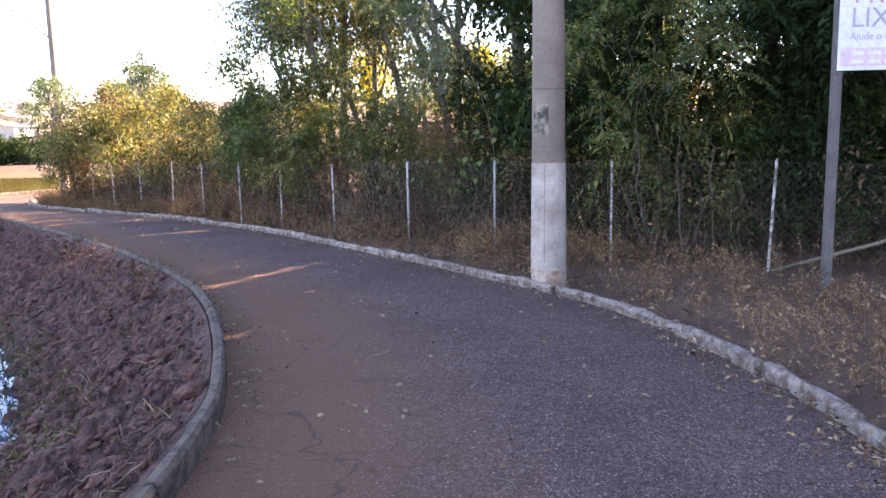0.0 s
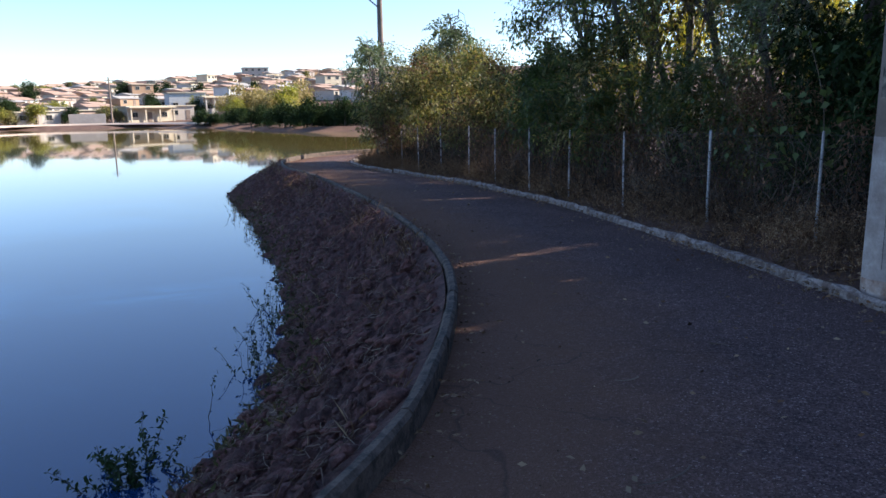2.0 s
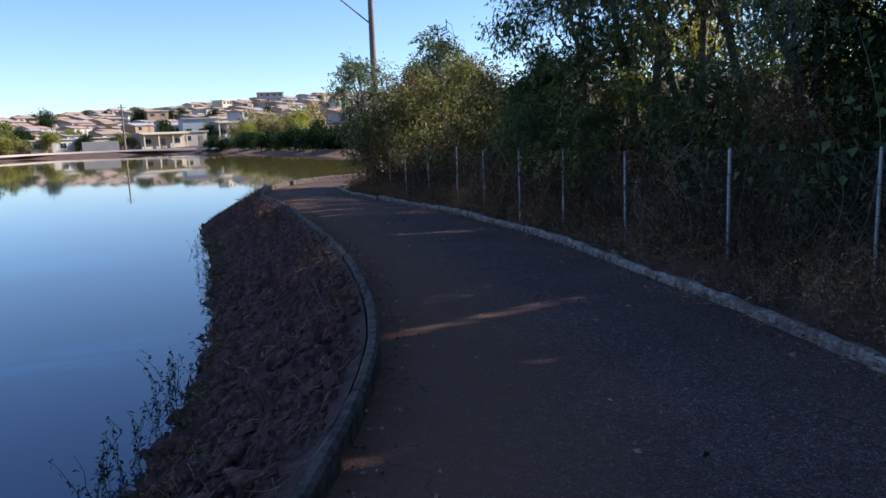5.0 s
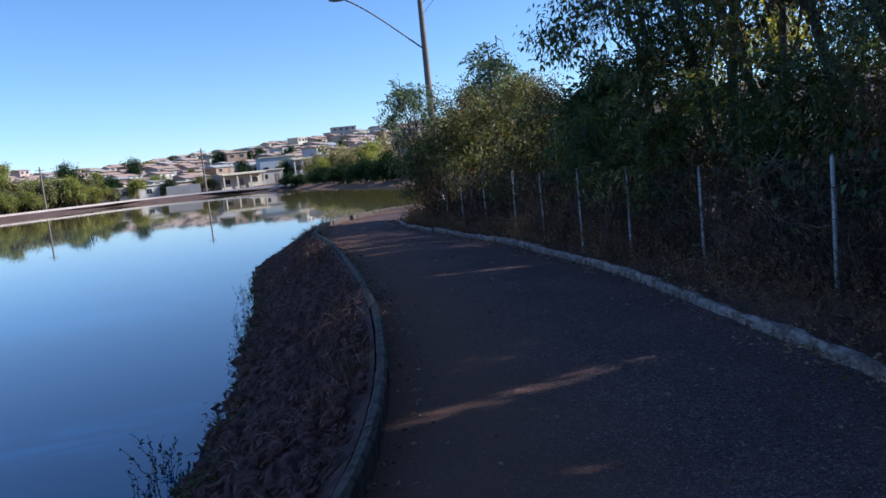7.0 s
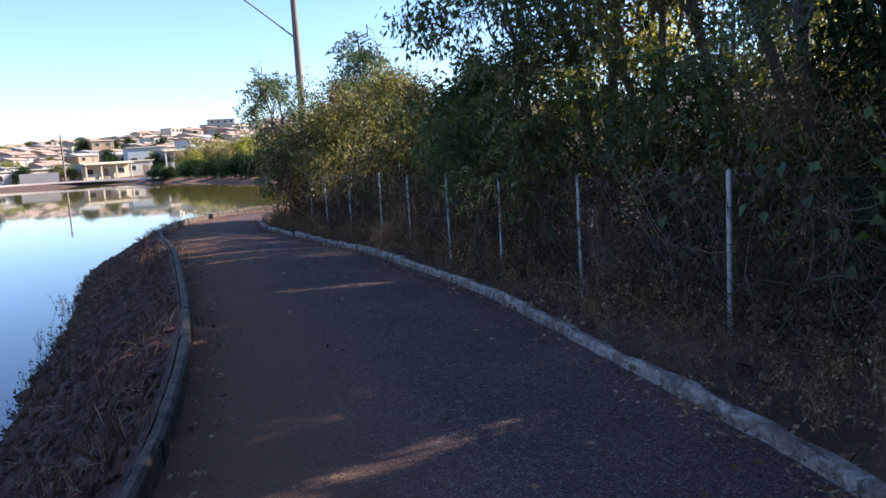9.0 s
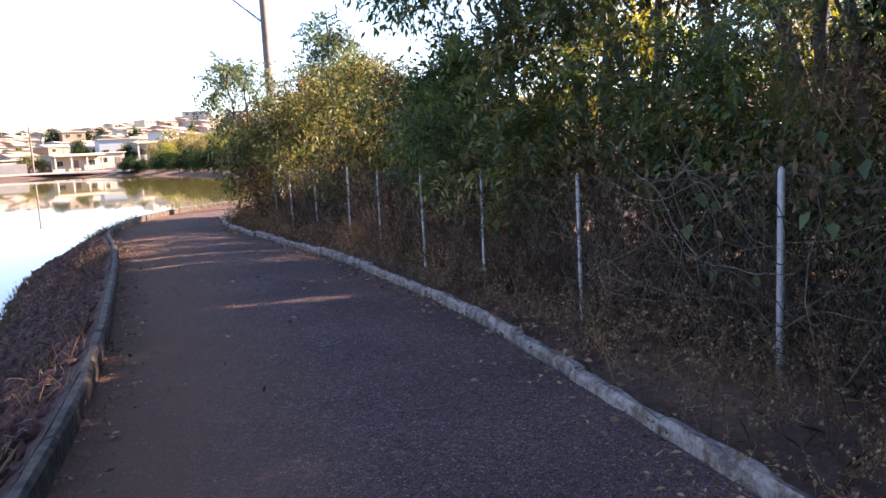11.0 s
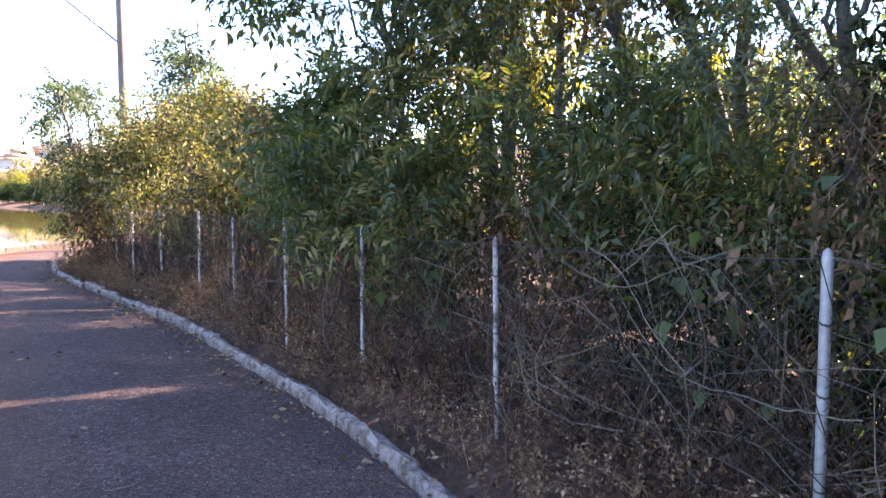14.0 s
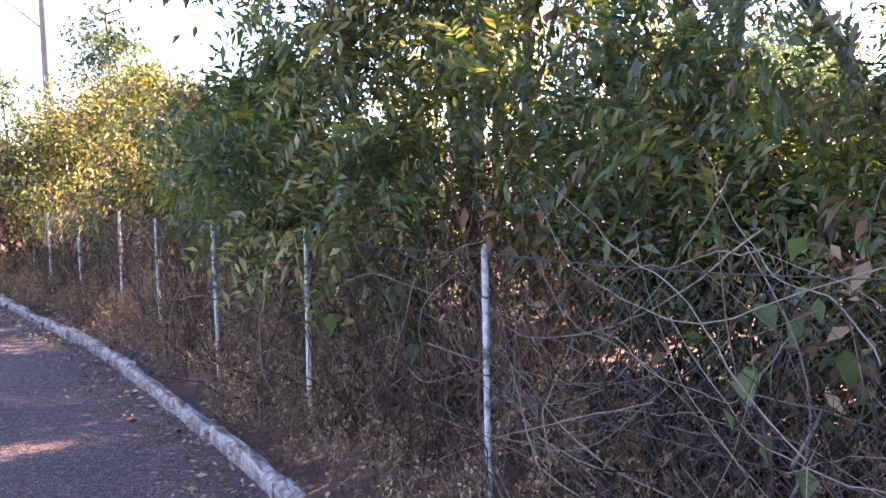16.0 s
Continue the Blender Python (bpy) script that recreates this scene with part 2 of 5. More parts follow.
# ---- mesh helpers ----
def raw_mesh(name, verts, faces, mat, uv=None, smooth=False):
    verts, faces = np.asarray(verts, np.float32), np.asarray(faces, np.int32)
    k = faces.shape[1]
    me = bpy.data.meshes.new(name)
    me.vertices.add(len(verts))
    me.vertices.foreach_set("co", verts.ravel())
    me.loops.add(faces.size)
    me.loops.foreach_set("vertex_index", faces.ravel())
    me.polygons.add(len(faces))
    me.polygons.foreach_set("loop_start", np.arange(0, faces.size, k, dtype=np.int32))
    if uv is not None:
        lay = me.uv_layers.new(name="UVMap")
        lay.data.foreach_set("uv", np.asarray(uv, np.float32)[faces.ravel()].ravel())
    me.update(calc_edges=True)
    me.validate()
    if smooth:
        me.polygons.foreach_set("use_smooth", np.ones(len(faces), bool))
    me.materials.append(mat)
    return me


def bm_mesh(name, bm, mat):
    me = bpy.data.meshes.new(name)
    bm.to_mesh(me)
    bm.free()
    me.materials.append(mat)
    return me


def part(name, bm, mat, parent=None, label=""):
    """Links a bmesh or a mesh as one object under a thing or part."""
    me = bm if isinstance(bm, bpy.types.Mesh) else bm_mesh(name, bm, mat)
    ob = new(name, me)
    if parent is not None:
        ob.parent = parent
    if label:
        tagged(ob, label)
    return ob


def box(sx, sy, sz, at=(0, 0, 0), bev=0.0, rz=0.0):
    bm = bmesh.new()
    bmesh.ops.create_cube(bm, size=1, matrix=Matrix.Translation(at) @ Matrix.Rotation(rz, 4, "Z") @ Matrix.Diagonal((sx, sy, sz, 1)))
    if bev:
        bmesh.ops.bevel(bm, geom=bm.edges[:], offset=bev, segments=2, affect="EDGES", profile=0.6)
    return bm


def tubes(paths, radii, sides=4):
    """Vertices and quads of tubes: paths is (tubes, points, 3), radii (tubes, points)."""
    paths, radii = np.asarray(paths, float), np.asarray(radii, float)
    n, k, _ = paths.shape
    d = np.gradient(paths, axis=1)
    d /= np.linalg.norm(d, axis=2, keepdims=True) + 1e-9
    ref = np.where(np.abs(d[..., 2:3]) > 0.9, np.array([1.0, 0, 0]), np.array([0, 0, 1.0]))
    u = np.cross(d, ref)
    u /= np.linalg.norm(u, axis=2, keepdims=True) + 1e-9
    w = np.cross(d, u)
    a = np.arange(sides) * 2 * np.pi / sides
    ring = u[:, :, None] * np.cos(a)[None, None, :, None] + w[:, :, None] * np.sin(a)[None, None, :, None]
    v = paths[:, :, None] + ring * radii[:, :, None, None]
    i = np.arange(n)[:, None, None] * k * sides + np.arange(k - 1)[None, :, None] * sides + np.arange(sides)[None, None, :]
    j = np.arange(n)[:, None, None] * k * sides + np.arange(k - 1)[None, :, None] * sides + (np.arange(sides)[None, None, :] + 1) % sides
    f = np.stack([i, j, j + sides, i + sides], -1).reshape(-1, 4)
    return v.reshape(-1, 3), f


def spline(pts, step=0.25):
    """A smooth line through the points (Catmull-Rom), with even steps."""
    p = np.array(pts, float)
    p = np.vstack([2 * p[0] - p[1], p, 2 * p[-1] - p[-2]])
    out = []
    for i in range(1, len(p) - 2):
        t = np.linspace(0, 1, 24, endpoint=False)[:, None]
        a, b, c, d = p[i - 1], p[i], p[i + 1], p[i + 2]
        out.append(0.5 * (2 * b + (c - a) * t + (2 * a - 5 * b + 4 * c - d) * t**2 + (3 * b - a - 3 * c + d) * t**3))
    out = np.vstack(out + [p[-2:-1]])
    s = np.concatenate([[0], np.cumsum(np.linalg.norm(np.diff(out, axis=0), axis=1))])
    q = np.arange(0, s[-1], step)
    return np.stack([np.interp(q, s, out[:, k]) for k in range(out.shape[1])], 1)


def side_of(line):
    """Unit vectors to the left of a line."""
    d = np.gradient(line, axis=0)
    d /= np.linalg.norm(d, axis=1, keepdims=True)
    return np.stack([-d[:, 1], d[:, 0]], 1)


def smooth01(x):
    x = np.clip(x, 0, 1)
    return x * x * (3 - 2 * x)


def fbm(p, scale, seed=0, octaves=4):
    """Cheap smooth noise in numpy, about -1 to 1."""
    p = np.asarray(p, float) * scale
    out, amp = np.zeros(len(p)), 1.0
    r = np.random.RandomState(seed)
    for _ in range(octaves):
        a = np.zeros(len(p))
        for _ in range(4):
            k = r.normal(size=p.shape[1])
            a += np.sin(p @ k * 2.2 + r.uniform(0, 6.3))
        out += amp * a / 4
        amp, p = amp * 0.55, p * 2.05
    return out


# ---- plan ----
LEFT = spline([(-3.2, -14), (-2.5, -8), (-1.9, -4), (-1.5, -1), (-1.32, 1.5), (-1.27, 3.1), (-1.33, 4.2), (-1.52, 5.05), (-1.83, 6.05), (-2.2, 7.0), (-2.75, 8.1),
               (-3.7, 9.55), (-5.2, 11.5), (-7.35, 13.95), (-10.0, 16.85), (-12.5, 19.35), (-14.4, 21.8), (-15.9, 24.2), (-16.7, 26.6), (-16.8, 28.6), (-16.0, 30.6),
               (-13.5, 33.5), (-9, 37), (-2, 41)])
RIGHT = spline([(1.2, -14), (1.8, -8), (2.15, -4), (2.3, -1), (2.33, 1.5), (2.24, 3.6), (2.16, 4.6), (2.03, 5.5), (1.73, 6.6), (1.23, 7.63), (0.42, 8.8), (-0.6, 10.28),
                (-1.63, 11.68), (-2.95, 13.4), (-4.25, 14.87), (-6.15, 16.8), (-8.1, 18.62), (-10.5, 20.85), (-12.3, 22.8), (-13.6, 24.8), (-14.2, 26.8), (-14.0, 28.6),
                (-12.2, 30.6), (-8, 33.6), (-1, 37.5)])
LAKE_FAR = [(10, 48), (14, 62), (-5, 74), (-35, 78), (-51, 79), (-67, 91), (-88, 104), (-110, 110), (-125, 104), (-123, 85), (-121, 66), (-119, 41), (-117, 12), (-100, -40), (-70, -70), (-30, -75), (-8, -50)]
WATER_Z = -0.8
FENCE = [(6.6, 6.2), (5.1, 7.3), (3.62, 8.3), (2.1, 9.32), (0.72, 10.35), (-0.53, 11.85), (-1.9, 13.24), (-3.1, 14.5), (-4.17, 15.6), (-5.38, 17.0), (-6.5, 18.25), (-7.7, 19.35),
         (-8.85, 20.4), (-9.95, 21.55), (-11.0, 22.9)]


def level(y):
    """The path falls a little towards its bend."""
    return -0.2 * smooth01((np.asarray(y, float) - 15) / 12)


lake_poly = np.vstack([LEFT, LAKE_FAR])


def lake_distance(p):
    """Signed distance to the lake's rim: positive over the water."""
    a, b = lake_poly, np.roll(lake_poly, -1, 0)
    best, odd = np.full(len(p), 1e9), np.zeros(len(p), bool)
    for (ax, ay), (bx, by) in zip(a, b):
        ex, ey = bx - ax, by - ay
        t = np.clip(((p[:, 0] - ax) * ex + (p[:, 1] - ay) * ey) / (ex * ex + ey * ey + 1e-12), 0, 1)
        best = np.minimum(best, np.hypot(p[:, 0] - ax - t * ex, p[:, 1] - ay - t * ey))
        if ay != by:
            odd ^= ((ay > p[:, 1]) != (by > p[:, 1])) & (p[:, 0] < ex * (p[:, 1] - ay) / (by - ay) + ax)
    return np.where(odd, best, -best)


def line_distance(p, line):
    best = np.full(len(p), 1e9)
    for a, b in zip(line[:-1], line[1:]):
        e = b - a
        t = np.clip(((p - a) @ e) / (e @ e), 0, 1)
        best = np.minimum(best, np.linalg.norm(p - a - t[:, None] * e, axis=1))
    return best


def ground_height(p):
    p = np.asarray(p, float).reshape(-1, 2)
    sd = lake_distance(p)
    r = np.hypot(p[:, 0], p[:, 1])
    base = level(p[:, 1]) * smooth01((60 - r) / 20)
    # verge and wood beyond the right kerb
    dr = line_distance(p, RIGHT[::2])
    dl = np.abs(sd)
    right = (dr < dl) & (sd < 0)
    off = np.where(right & (dl > 3.2), dr, 0)
    out = base - 0.05 + 0.14 * smooth01(off / 1.2) + 0.35 * smooth01((off - 2) / 8)
    near = smooth01((70 - r) / 25)
    far_rim = -0.15 + np.clip(-sd - 22, 0, 300) * (0.055 + 0.032 * smooth01((58 - np.degrees(np.arctan2(-p[:, 0], p[:, 1]))) / 26)) * smooth01((r - 80) / 60)
    out = np.where(sd < 0, out * near + far_rim * (1 - near), out)
    rim = base * near - 0.05 - 0.1 * (1 - near)
    bank = rim - 0.85 * np.clip(sd / 2.0, 0, 1) - 1.2 * smooth01((sd - 1.8) / 5)
    return np.where(sd > 0, bank, out), sd


def ground_z(x, y):
    return float(ground_height([(x, y)])[0][0])


# ---- ground, water, path ----
def axis(lo, hi, fine_lo, fine_hi, step):
    a = [np.arange(fine_lo, fine_hi, step)]
    for start, stop, sgn in ((fine_hi, hi, 1), (fine_lo, lo, -1)):
        x, s, out = start, step, []
        while (stop - x) * sgn > 0:
            s = min(s * 1.12, 60)
            x += s * sgn
            out.append(x)
        a.append(np.array(out) if sgn > 0 else np.array(out)[::-1])
    return np.concatenate([a[2], a[0], a[1]])


def build_ground():
    xs, ys = axis(-1600, 1600, -20, 10, 0.3), axis(-1600, 1600, -6, 34, 0.3)
    X, Y = np.meshgrid(xs, ys)
    p = np.stack([X.ravel(), Y.ravel()], 1)
    z, sd = ground_height(p)
    z = z + 0.02 * fbm(p, 1.1, 3) * (np.abs(sd) < 60) - 0.03
    v = np.column_stack([p, z])
    nx, ny = len(xs), len(ys)
    i = (np.arange(ny - 1)[:, None] * nx + np.arange(nx - 1)[None, :]).ravel()
    ob = new("ground", raw_mesh("ground", v, np.stack([i, i + 1, i + nx + 1, i + nx], 1), M_EARTH, smooth=True))
    tagged(ob, "bare reddish-brown earth with dry grass round the lake", "ground", kind="structure")


build_ground()
water = new("water", raw_mesh("water", [(-260, -260, WATER_Z), (60, -260, WATER_Z), (60, 160, WATER_Z), (-260, 160, WATER_Z)], [(0, 1, 2, 3)], M_WATER))
tagged(water, "still lake water mirroring the blue sky and town", "water", kind="structure")


def build_path():
    n = 320
    q = lambda line: np.stack([np.interp(np.linspace(0, 1, n), np.linspace(0, 1, len(line)), line[:, k]) for k in (0, 1)], 1)
    a, b = q(LEFT), q(RIGHT)
    t = np.linspace(0, 1, 15)
    p = (a[:, None] * (1 - t)[None, :, None] + b[:, None] * t[None, :, None]).reshape(-1, 2)
    z = level(p[:, 1]) + 0.008 * fbm(p, 0.9, 5) + np.tile(0.045 * np.sin(t * np.pi) - 0.025, n)
    i = (np.arange(n - 1)[:, None] * 15 + np.arange(14)[None, :]).ravel()
    uv = np.column_stack([np.tile(t, n), np.repeat(np.linspace(0, 1, n), 15)])
    ob = new("path", raw_mesh("path", np.column_stack([p, z]), np.stack([i, i + 1, i + 16, i + 15], 1), M_ASPHALT, uv, True))
    tagged(ob, "worn dark asphalt footpath, dusted with red earth along the lake", "path", kind="structure")


build_path()


def build_kerb(name, line, out_sign, width, rise, piece, mat, label, rng, rough):
    holder = tagged(new(name), label, "kerb", kind="structure")
    nrm = side_of(line) * out_sign
    per = int(piece / 0.25)
    k = 0
    while k + per < len(line):
        idx = np.linspace(k, k + per, 7)
        c = np.stack([np.interp(idx, np.arange(len(line)), line[:, j]) for j in (0, 1)], 1)
        m = np.stack([np.interp(idx, np.arange(len(line)), nrm[:, j]) for j in (0, 1)], 1)
        tang = c[-1] - c[0]
        tang /= np.linalg.norm(tang)
        c[0] += tang * 0.006
        c[-1] -= tang * 0.006
        shift, lift = rng.normal(0, 0.012 * rough), rng.normal(0, 0.007 * rough)
        prof = [(0, -0.12), (0.0, rise - 0.025), (0.022, rise), (width - 0.022, rise - 0.004), (width, rise - 0.03), (width, -0.12)]
        v = []
        for (cx, cy), (mx, my) in zip(c, m):
            zz = float(level(cy))
            for u, h in prof:
                jit = rng.normal(0, 0.005 * rough, 3) if h > 0 else np.zeros(3)
                v.append((cx + mx * (u + shift) + jit[0], cy + my * (u + shift) + jit[1], zz + h + (lift if h > 0 else 0) + jit[2]))
        f = [(r * 6 + j, (r + 1) * 6 + j, (r + 1) * 6 + j + 1, r * 6 + j + 1) for r in range(6) for j in range(5)]
        bm = bmesh.new()
        bv = [bm.verts.new(x) for x in v]
        for q in f:
            bm.faces.new([bv[x] for x in q])
        bm.faces.new(bv[:6])
        bm.faces.new(bv[-6:])
        bmesh.ops.recalc_face_normals(bm, faces=bm.faces[:])
        part("kerbstone", bm, mat, holder)
        k += per


rng = np.random.RandomState(4)
build_kerb("kerb_lake_side", LEFT[24:-24], 1, 0.085, 0.135, 1.25, M_KERB_L, "narrow grey concrete kerb along the lake bank", rng, 0.5)
build_kerb("kerb_wood_side", RIGHT[24:-24], -1, 0.09, 0.06, 1.0, M_KERB_R, "low kerb with worn white paint, chipped and uneven", rng, 1.6)


# ---- lake bank ----
def build_bank():
    line = LEFT[20:190]
    nrm = side_of(line)
    n = len(line) * 9
    f = np.linspace(0, len(line) - 1, n)
    c = np.stack([np.interp(f, np.arange(len(line)), line[:, j]) for j in (0, 1)], 1)
    m = np.stack([np.interp(f, np.arange(len(line)), nrm[:, j]) for j in (0, 1)], 1)
    R = 90
    u = np.linspace(0.1, 2.5, R)
    p = (c[:, None] + m[:, None] * u[None, :, None]).reshape(-1, 2)
    uu = np.tile(u, n)
    along = np.repeat(np.linspace(0, len(line) * 0.25, n), R)
    edge = 0.18 * np.repeat(fbm(c, 0.9, 8), R)
    z = level(p[:, 1]) + 0.09 - 0.96 * np.clip((uu + edge * smooth01(uu) - 0.1) / 1.68, 0, 1.5)
    # clods drawn out down the slope: q runs along and across them
    q = np.column_stack([(0.8 * uu - 0.6 * along) * 0.5, 0.6 * uu + 0.8 * along])
    ridge = 1 - np.abs(fbm(q, 4.2, 11, 4))
    crumb = 1 - np.abs(fbm(np.column_stack([uu, along]), 10, 12, 3))
    z += (0.13 * ridge + 0.09 * crumb * (0.4 + 0.6 * ridge) + 0.06 * np.abs(fbm(p, 2.0, 13, 2)) - 0.16) * smooth01((uu - 0.1) / 0.25)
    i = (np.arange(n - 1)[:, None] * R + np.arange(R - 1)[None, :]).ravel()
    me = raw_mesh("lake_bank", np.column_stack([p, z]), np.stack([i, i + R, i + R + 1, i + 1], 1), M_BANK)
    tagged(new("lake_bank", me), "steep lumpy bank of dry purple-brown earth above the water", "bank", kind="structure")
    return c, m


bank_c, bank_m = build_bank()


def bank_point(rng, lo=0.15, hi=2.0):
    k = rng.randint(0, len(bank_c))
    u = rng.uniform(lo, hi)
    x, y = bank_c[k] + bank_m[k] * u
    return x, y, float(level(y)) + 0.09 - 0.96 * (u - 0.1) / 1.68


def bank_turn(x, y, rng, wild=0.45):
    """How a clod lies: slanting down the slope, more or less."""
    mx, my = bank_m[np.argmin((bank_c[:, 0] - x) ** 2 + (bank_c[:, 1] - y) ** 2)]
    a = math.atan2(my, mx) + 0.6 + rng.normal(0, wild)
    return Euler((rng.normal(0, 0.4), 0.42 + rng.normal(0, 0.25), a))


def lump_shape(rng):
    bm = bmesh.new()
    bmesh.ops.create_icosphere(bm, subdivisions=2, radius=1)
    bm.verts.ensure_lookup_table()
    v = np.array([x.co[:] for x in bm.verts])
    f = np.array([[x.index for x in q.verts] for q in bm.faces])
    bm.free()
    d = fbm(v, 1.2, rng.randint(1000), 3)
    return v * (1 + 0.4 * d[:, None] + 0.5 * fbm(v, 4.2, rng.randint(1000), 3)[:, None]), f


def build_clods():
    rng = np.random.RandomState(21)
    shapes = [lump_shape(rng) for _ in range(10)]
    meshes = [raw_mesh("clod", v, f, M_CLOD) for v, f in shapes]
    bank = bpy.data.objects["lake_bank"]
    for i in range(280):
        while True:
            x, y, z = bank_point(rng, 0.2, 1.85)
            if 2.5 < y < 13:
                break
        sz = rng.uniform(0.035, 0.075)
        ob = new("clod", meshes[i % 10])
        ob.parent = bank
        ob.matrix_basis = Matrix.Translation((x, y, z + 0.025)) @ bank_turn(x, y, rng).to_matrix().to_4x4() @ Matrix.Diagonal((sz * rng.uniform(0.9, 1.6), sz * rng.uniform(0.6, 1.0), sz * rng.uniform(0.5, 0.9), 1))
    vs, fs, off = [], [], 0
    for i in range(6500):
        x, y, z = bank_point(rng, 0.15, 1.9)
        v, f = shapes[i % 10]
        sz = 0.008 + 0.026 * rng.rand() ** 2
        m = np.array(bank_turn(x, y, rng, 0.7).to_matrix())
        w = (v * sz * np.array([rng.uniform(0.8, 1.7), rng.uniform(0.5, 1.0), rng.uniform(0.4, 0.9)])) @ m.T
        vs.append(w + (x, y, z + 0.045))
        fs.append(f + off)
        off += len(v)
    ob = new("earth_clods", raw_mesh("earth_clods", np.vstack(vs), np.vstack(fs), M_CLOD))
    # dead roots and straw lying over the bank
    n, K = 5200, 6
    t = np.linspace(0, 1, K)
    q = np.array([bank_point(rng, 0.12, 1.75) for _ in range(n)])
    way = np.array([np.array(bank_turn(x, y, rng, 0.8).to_matrix())[:, 0] for x, y, _ in q])
    L = rng.uniform(0.04, 0.22, n)
    path = q[:, None] + way[:, None] * (L[:, None] * t)[:, :, None] + np.cumsum(rng.normal(size=(n, K, 3)) * 0.012, 1)
    path[:, :, 2] += 0.08
    v, f = tubes(path, rng.uniform(0.001, 0.0035, n)[:, None] * (1 - 0.5 * t)[None], 3)
    tagged(new("dead_roots", raw_mesh("dead_roots", v, f, M_ROOT)), "dry purple-brown roots and straw matted on the bank", "roots", kind="stuff")
    tagged(ob, "dry crumbled clods of purple-brown earth on the bank", "clods", kind="stuff")


build_clods()


# ---- plants ----
def leaves(pos, axis_dir, length, width, rng, droop=0.3):
    """Folded four-cornered leaves: positions, directions and sizes."""
    n = len(pos)
    d = axis_dir / (np.linalg.norm(axis_dir, axis=1, keepdims=True) + 1e-9)
    ref = rng.normal(size=(n, 3)) * 0.6 + np.array([0, 0, 1.0])
    s = np.cross(d, ref)
    s /= np.linalg.norm(s, axis=1, keepdims=True) + 1e-9
    up = np.cross(s, d)
    L, W = np.asarray(length).reshape(-1, 1), np.asarray(width).reshape(-1, 1)
    mid = pos + d * L * 0.45
    tip = pos + d * L - np.array([0, 0, 1.0]) * L * droop * 0.5
    a, b = mid + s * W * 0.5 + up * W * 0.15, mid - s * W * 0.5 + up * W * 0.15
    v = np.stack([pos, a, tip, b], 1).reshape(-1, 3)
    i = np.arange(n)[:, None] * 4
    f = np.vstack([i + np.array([0, 1, 2]), i + np.array([0, 2, 3])])
    return v, f


def in_blobs(blobs, n, rng, shell=0.55):
    """Points in a cloud of ellipsoids, denser near their skins."""
    b = np.array(blobs, float)
    vol = b[:, 3] * b[:, 4] * b[:, 5]
    k = rng.choice(len(b), n, p=vol / vol.sum())
    d = rng.normal(size=(n, 3))
    d /= np.linalg.norm(d, axis=1, keepdims=True)
    r = shell + (1 - shell) * rng.rand(n)
    r = np.where(rng.rand(n) < 0.25, rng.rand(n) ** 0.4 * shell, r)
    wob = 1 + 0.22 * fbm(d + b[k, :3], 1.6, 31, 3)
    return b[k, :3] + d * (r * wob)[:, None] * b[k, 3:6], d


# gaps in the canopy: where the sun reaches the path, as strips (x, y, x, y, half width)
GAPS = [(-2.8, 8.2, -2.3, 8.85, 0.07), (-2.3, 8.95, -1.5, 10.0, 0.09), (-1.9, 6.15, -1.5, 6.6, 0.035), (-1.1, 7.0, -0.75, 7.4, 0.03), (-1.6, 7.75, -1.1, 8.3, 0.04), (-5.9, 12.95, -4.5, 13.9, 0.07), (-9.4, 16.2, -7.3, 17.4, 0.09), (-8.6, 15.3, -7.6, 16.0, 0.05),
        (-11.0, 18.3, -9.6, 19.3, 0.07), (-18.5, 30.5, -14.5, 30.0, 2.3), (-18.6, 28.6, -16.6, 29.2, 0.6)]


def open_to_sun(pos, size, rng):
    """False for leaves that hang in the sun's way to one of the gaps."""
    foot = pos[:, :2] - pos[:, 2:3] * np.array([sun_dir.x, sun_dir.y]) / sun_dir.z
    keep = np.ones(len(pos), bool)
    for x0, y0, x1, y1, w in GAPS:
        a, e = np.array([x0, y0]), np.array([x1 - x0, y1 - y0])
        t = np.clip(((foot - a) @ e) / (e @ e), 0, 1)
        d = np.linalg.norm(foot - a - t[:, None] * e, axis=1)
        keep &= (d > w + 0.35 * size) | (rng.rand(len(pos)) < (0.13 if w < 0.5 else 0.05))
    return keep


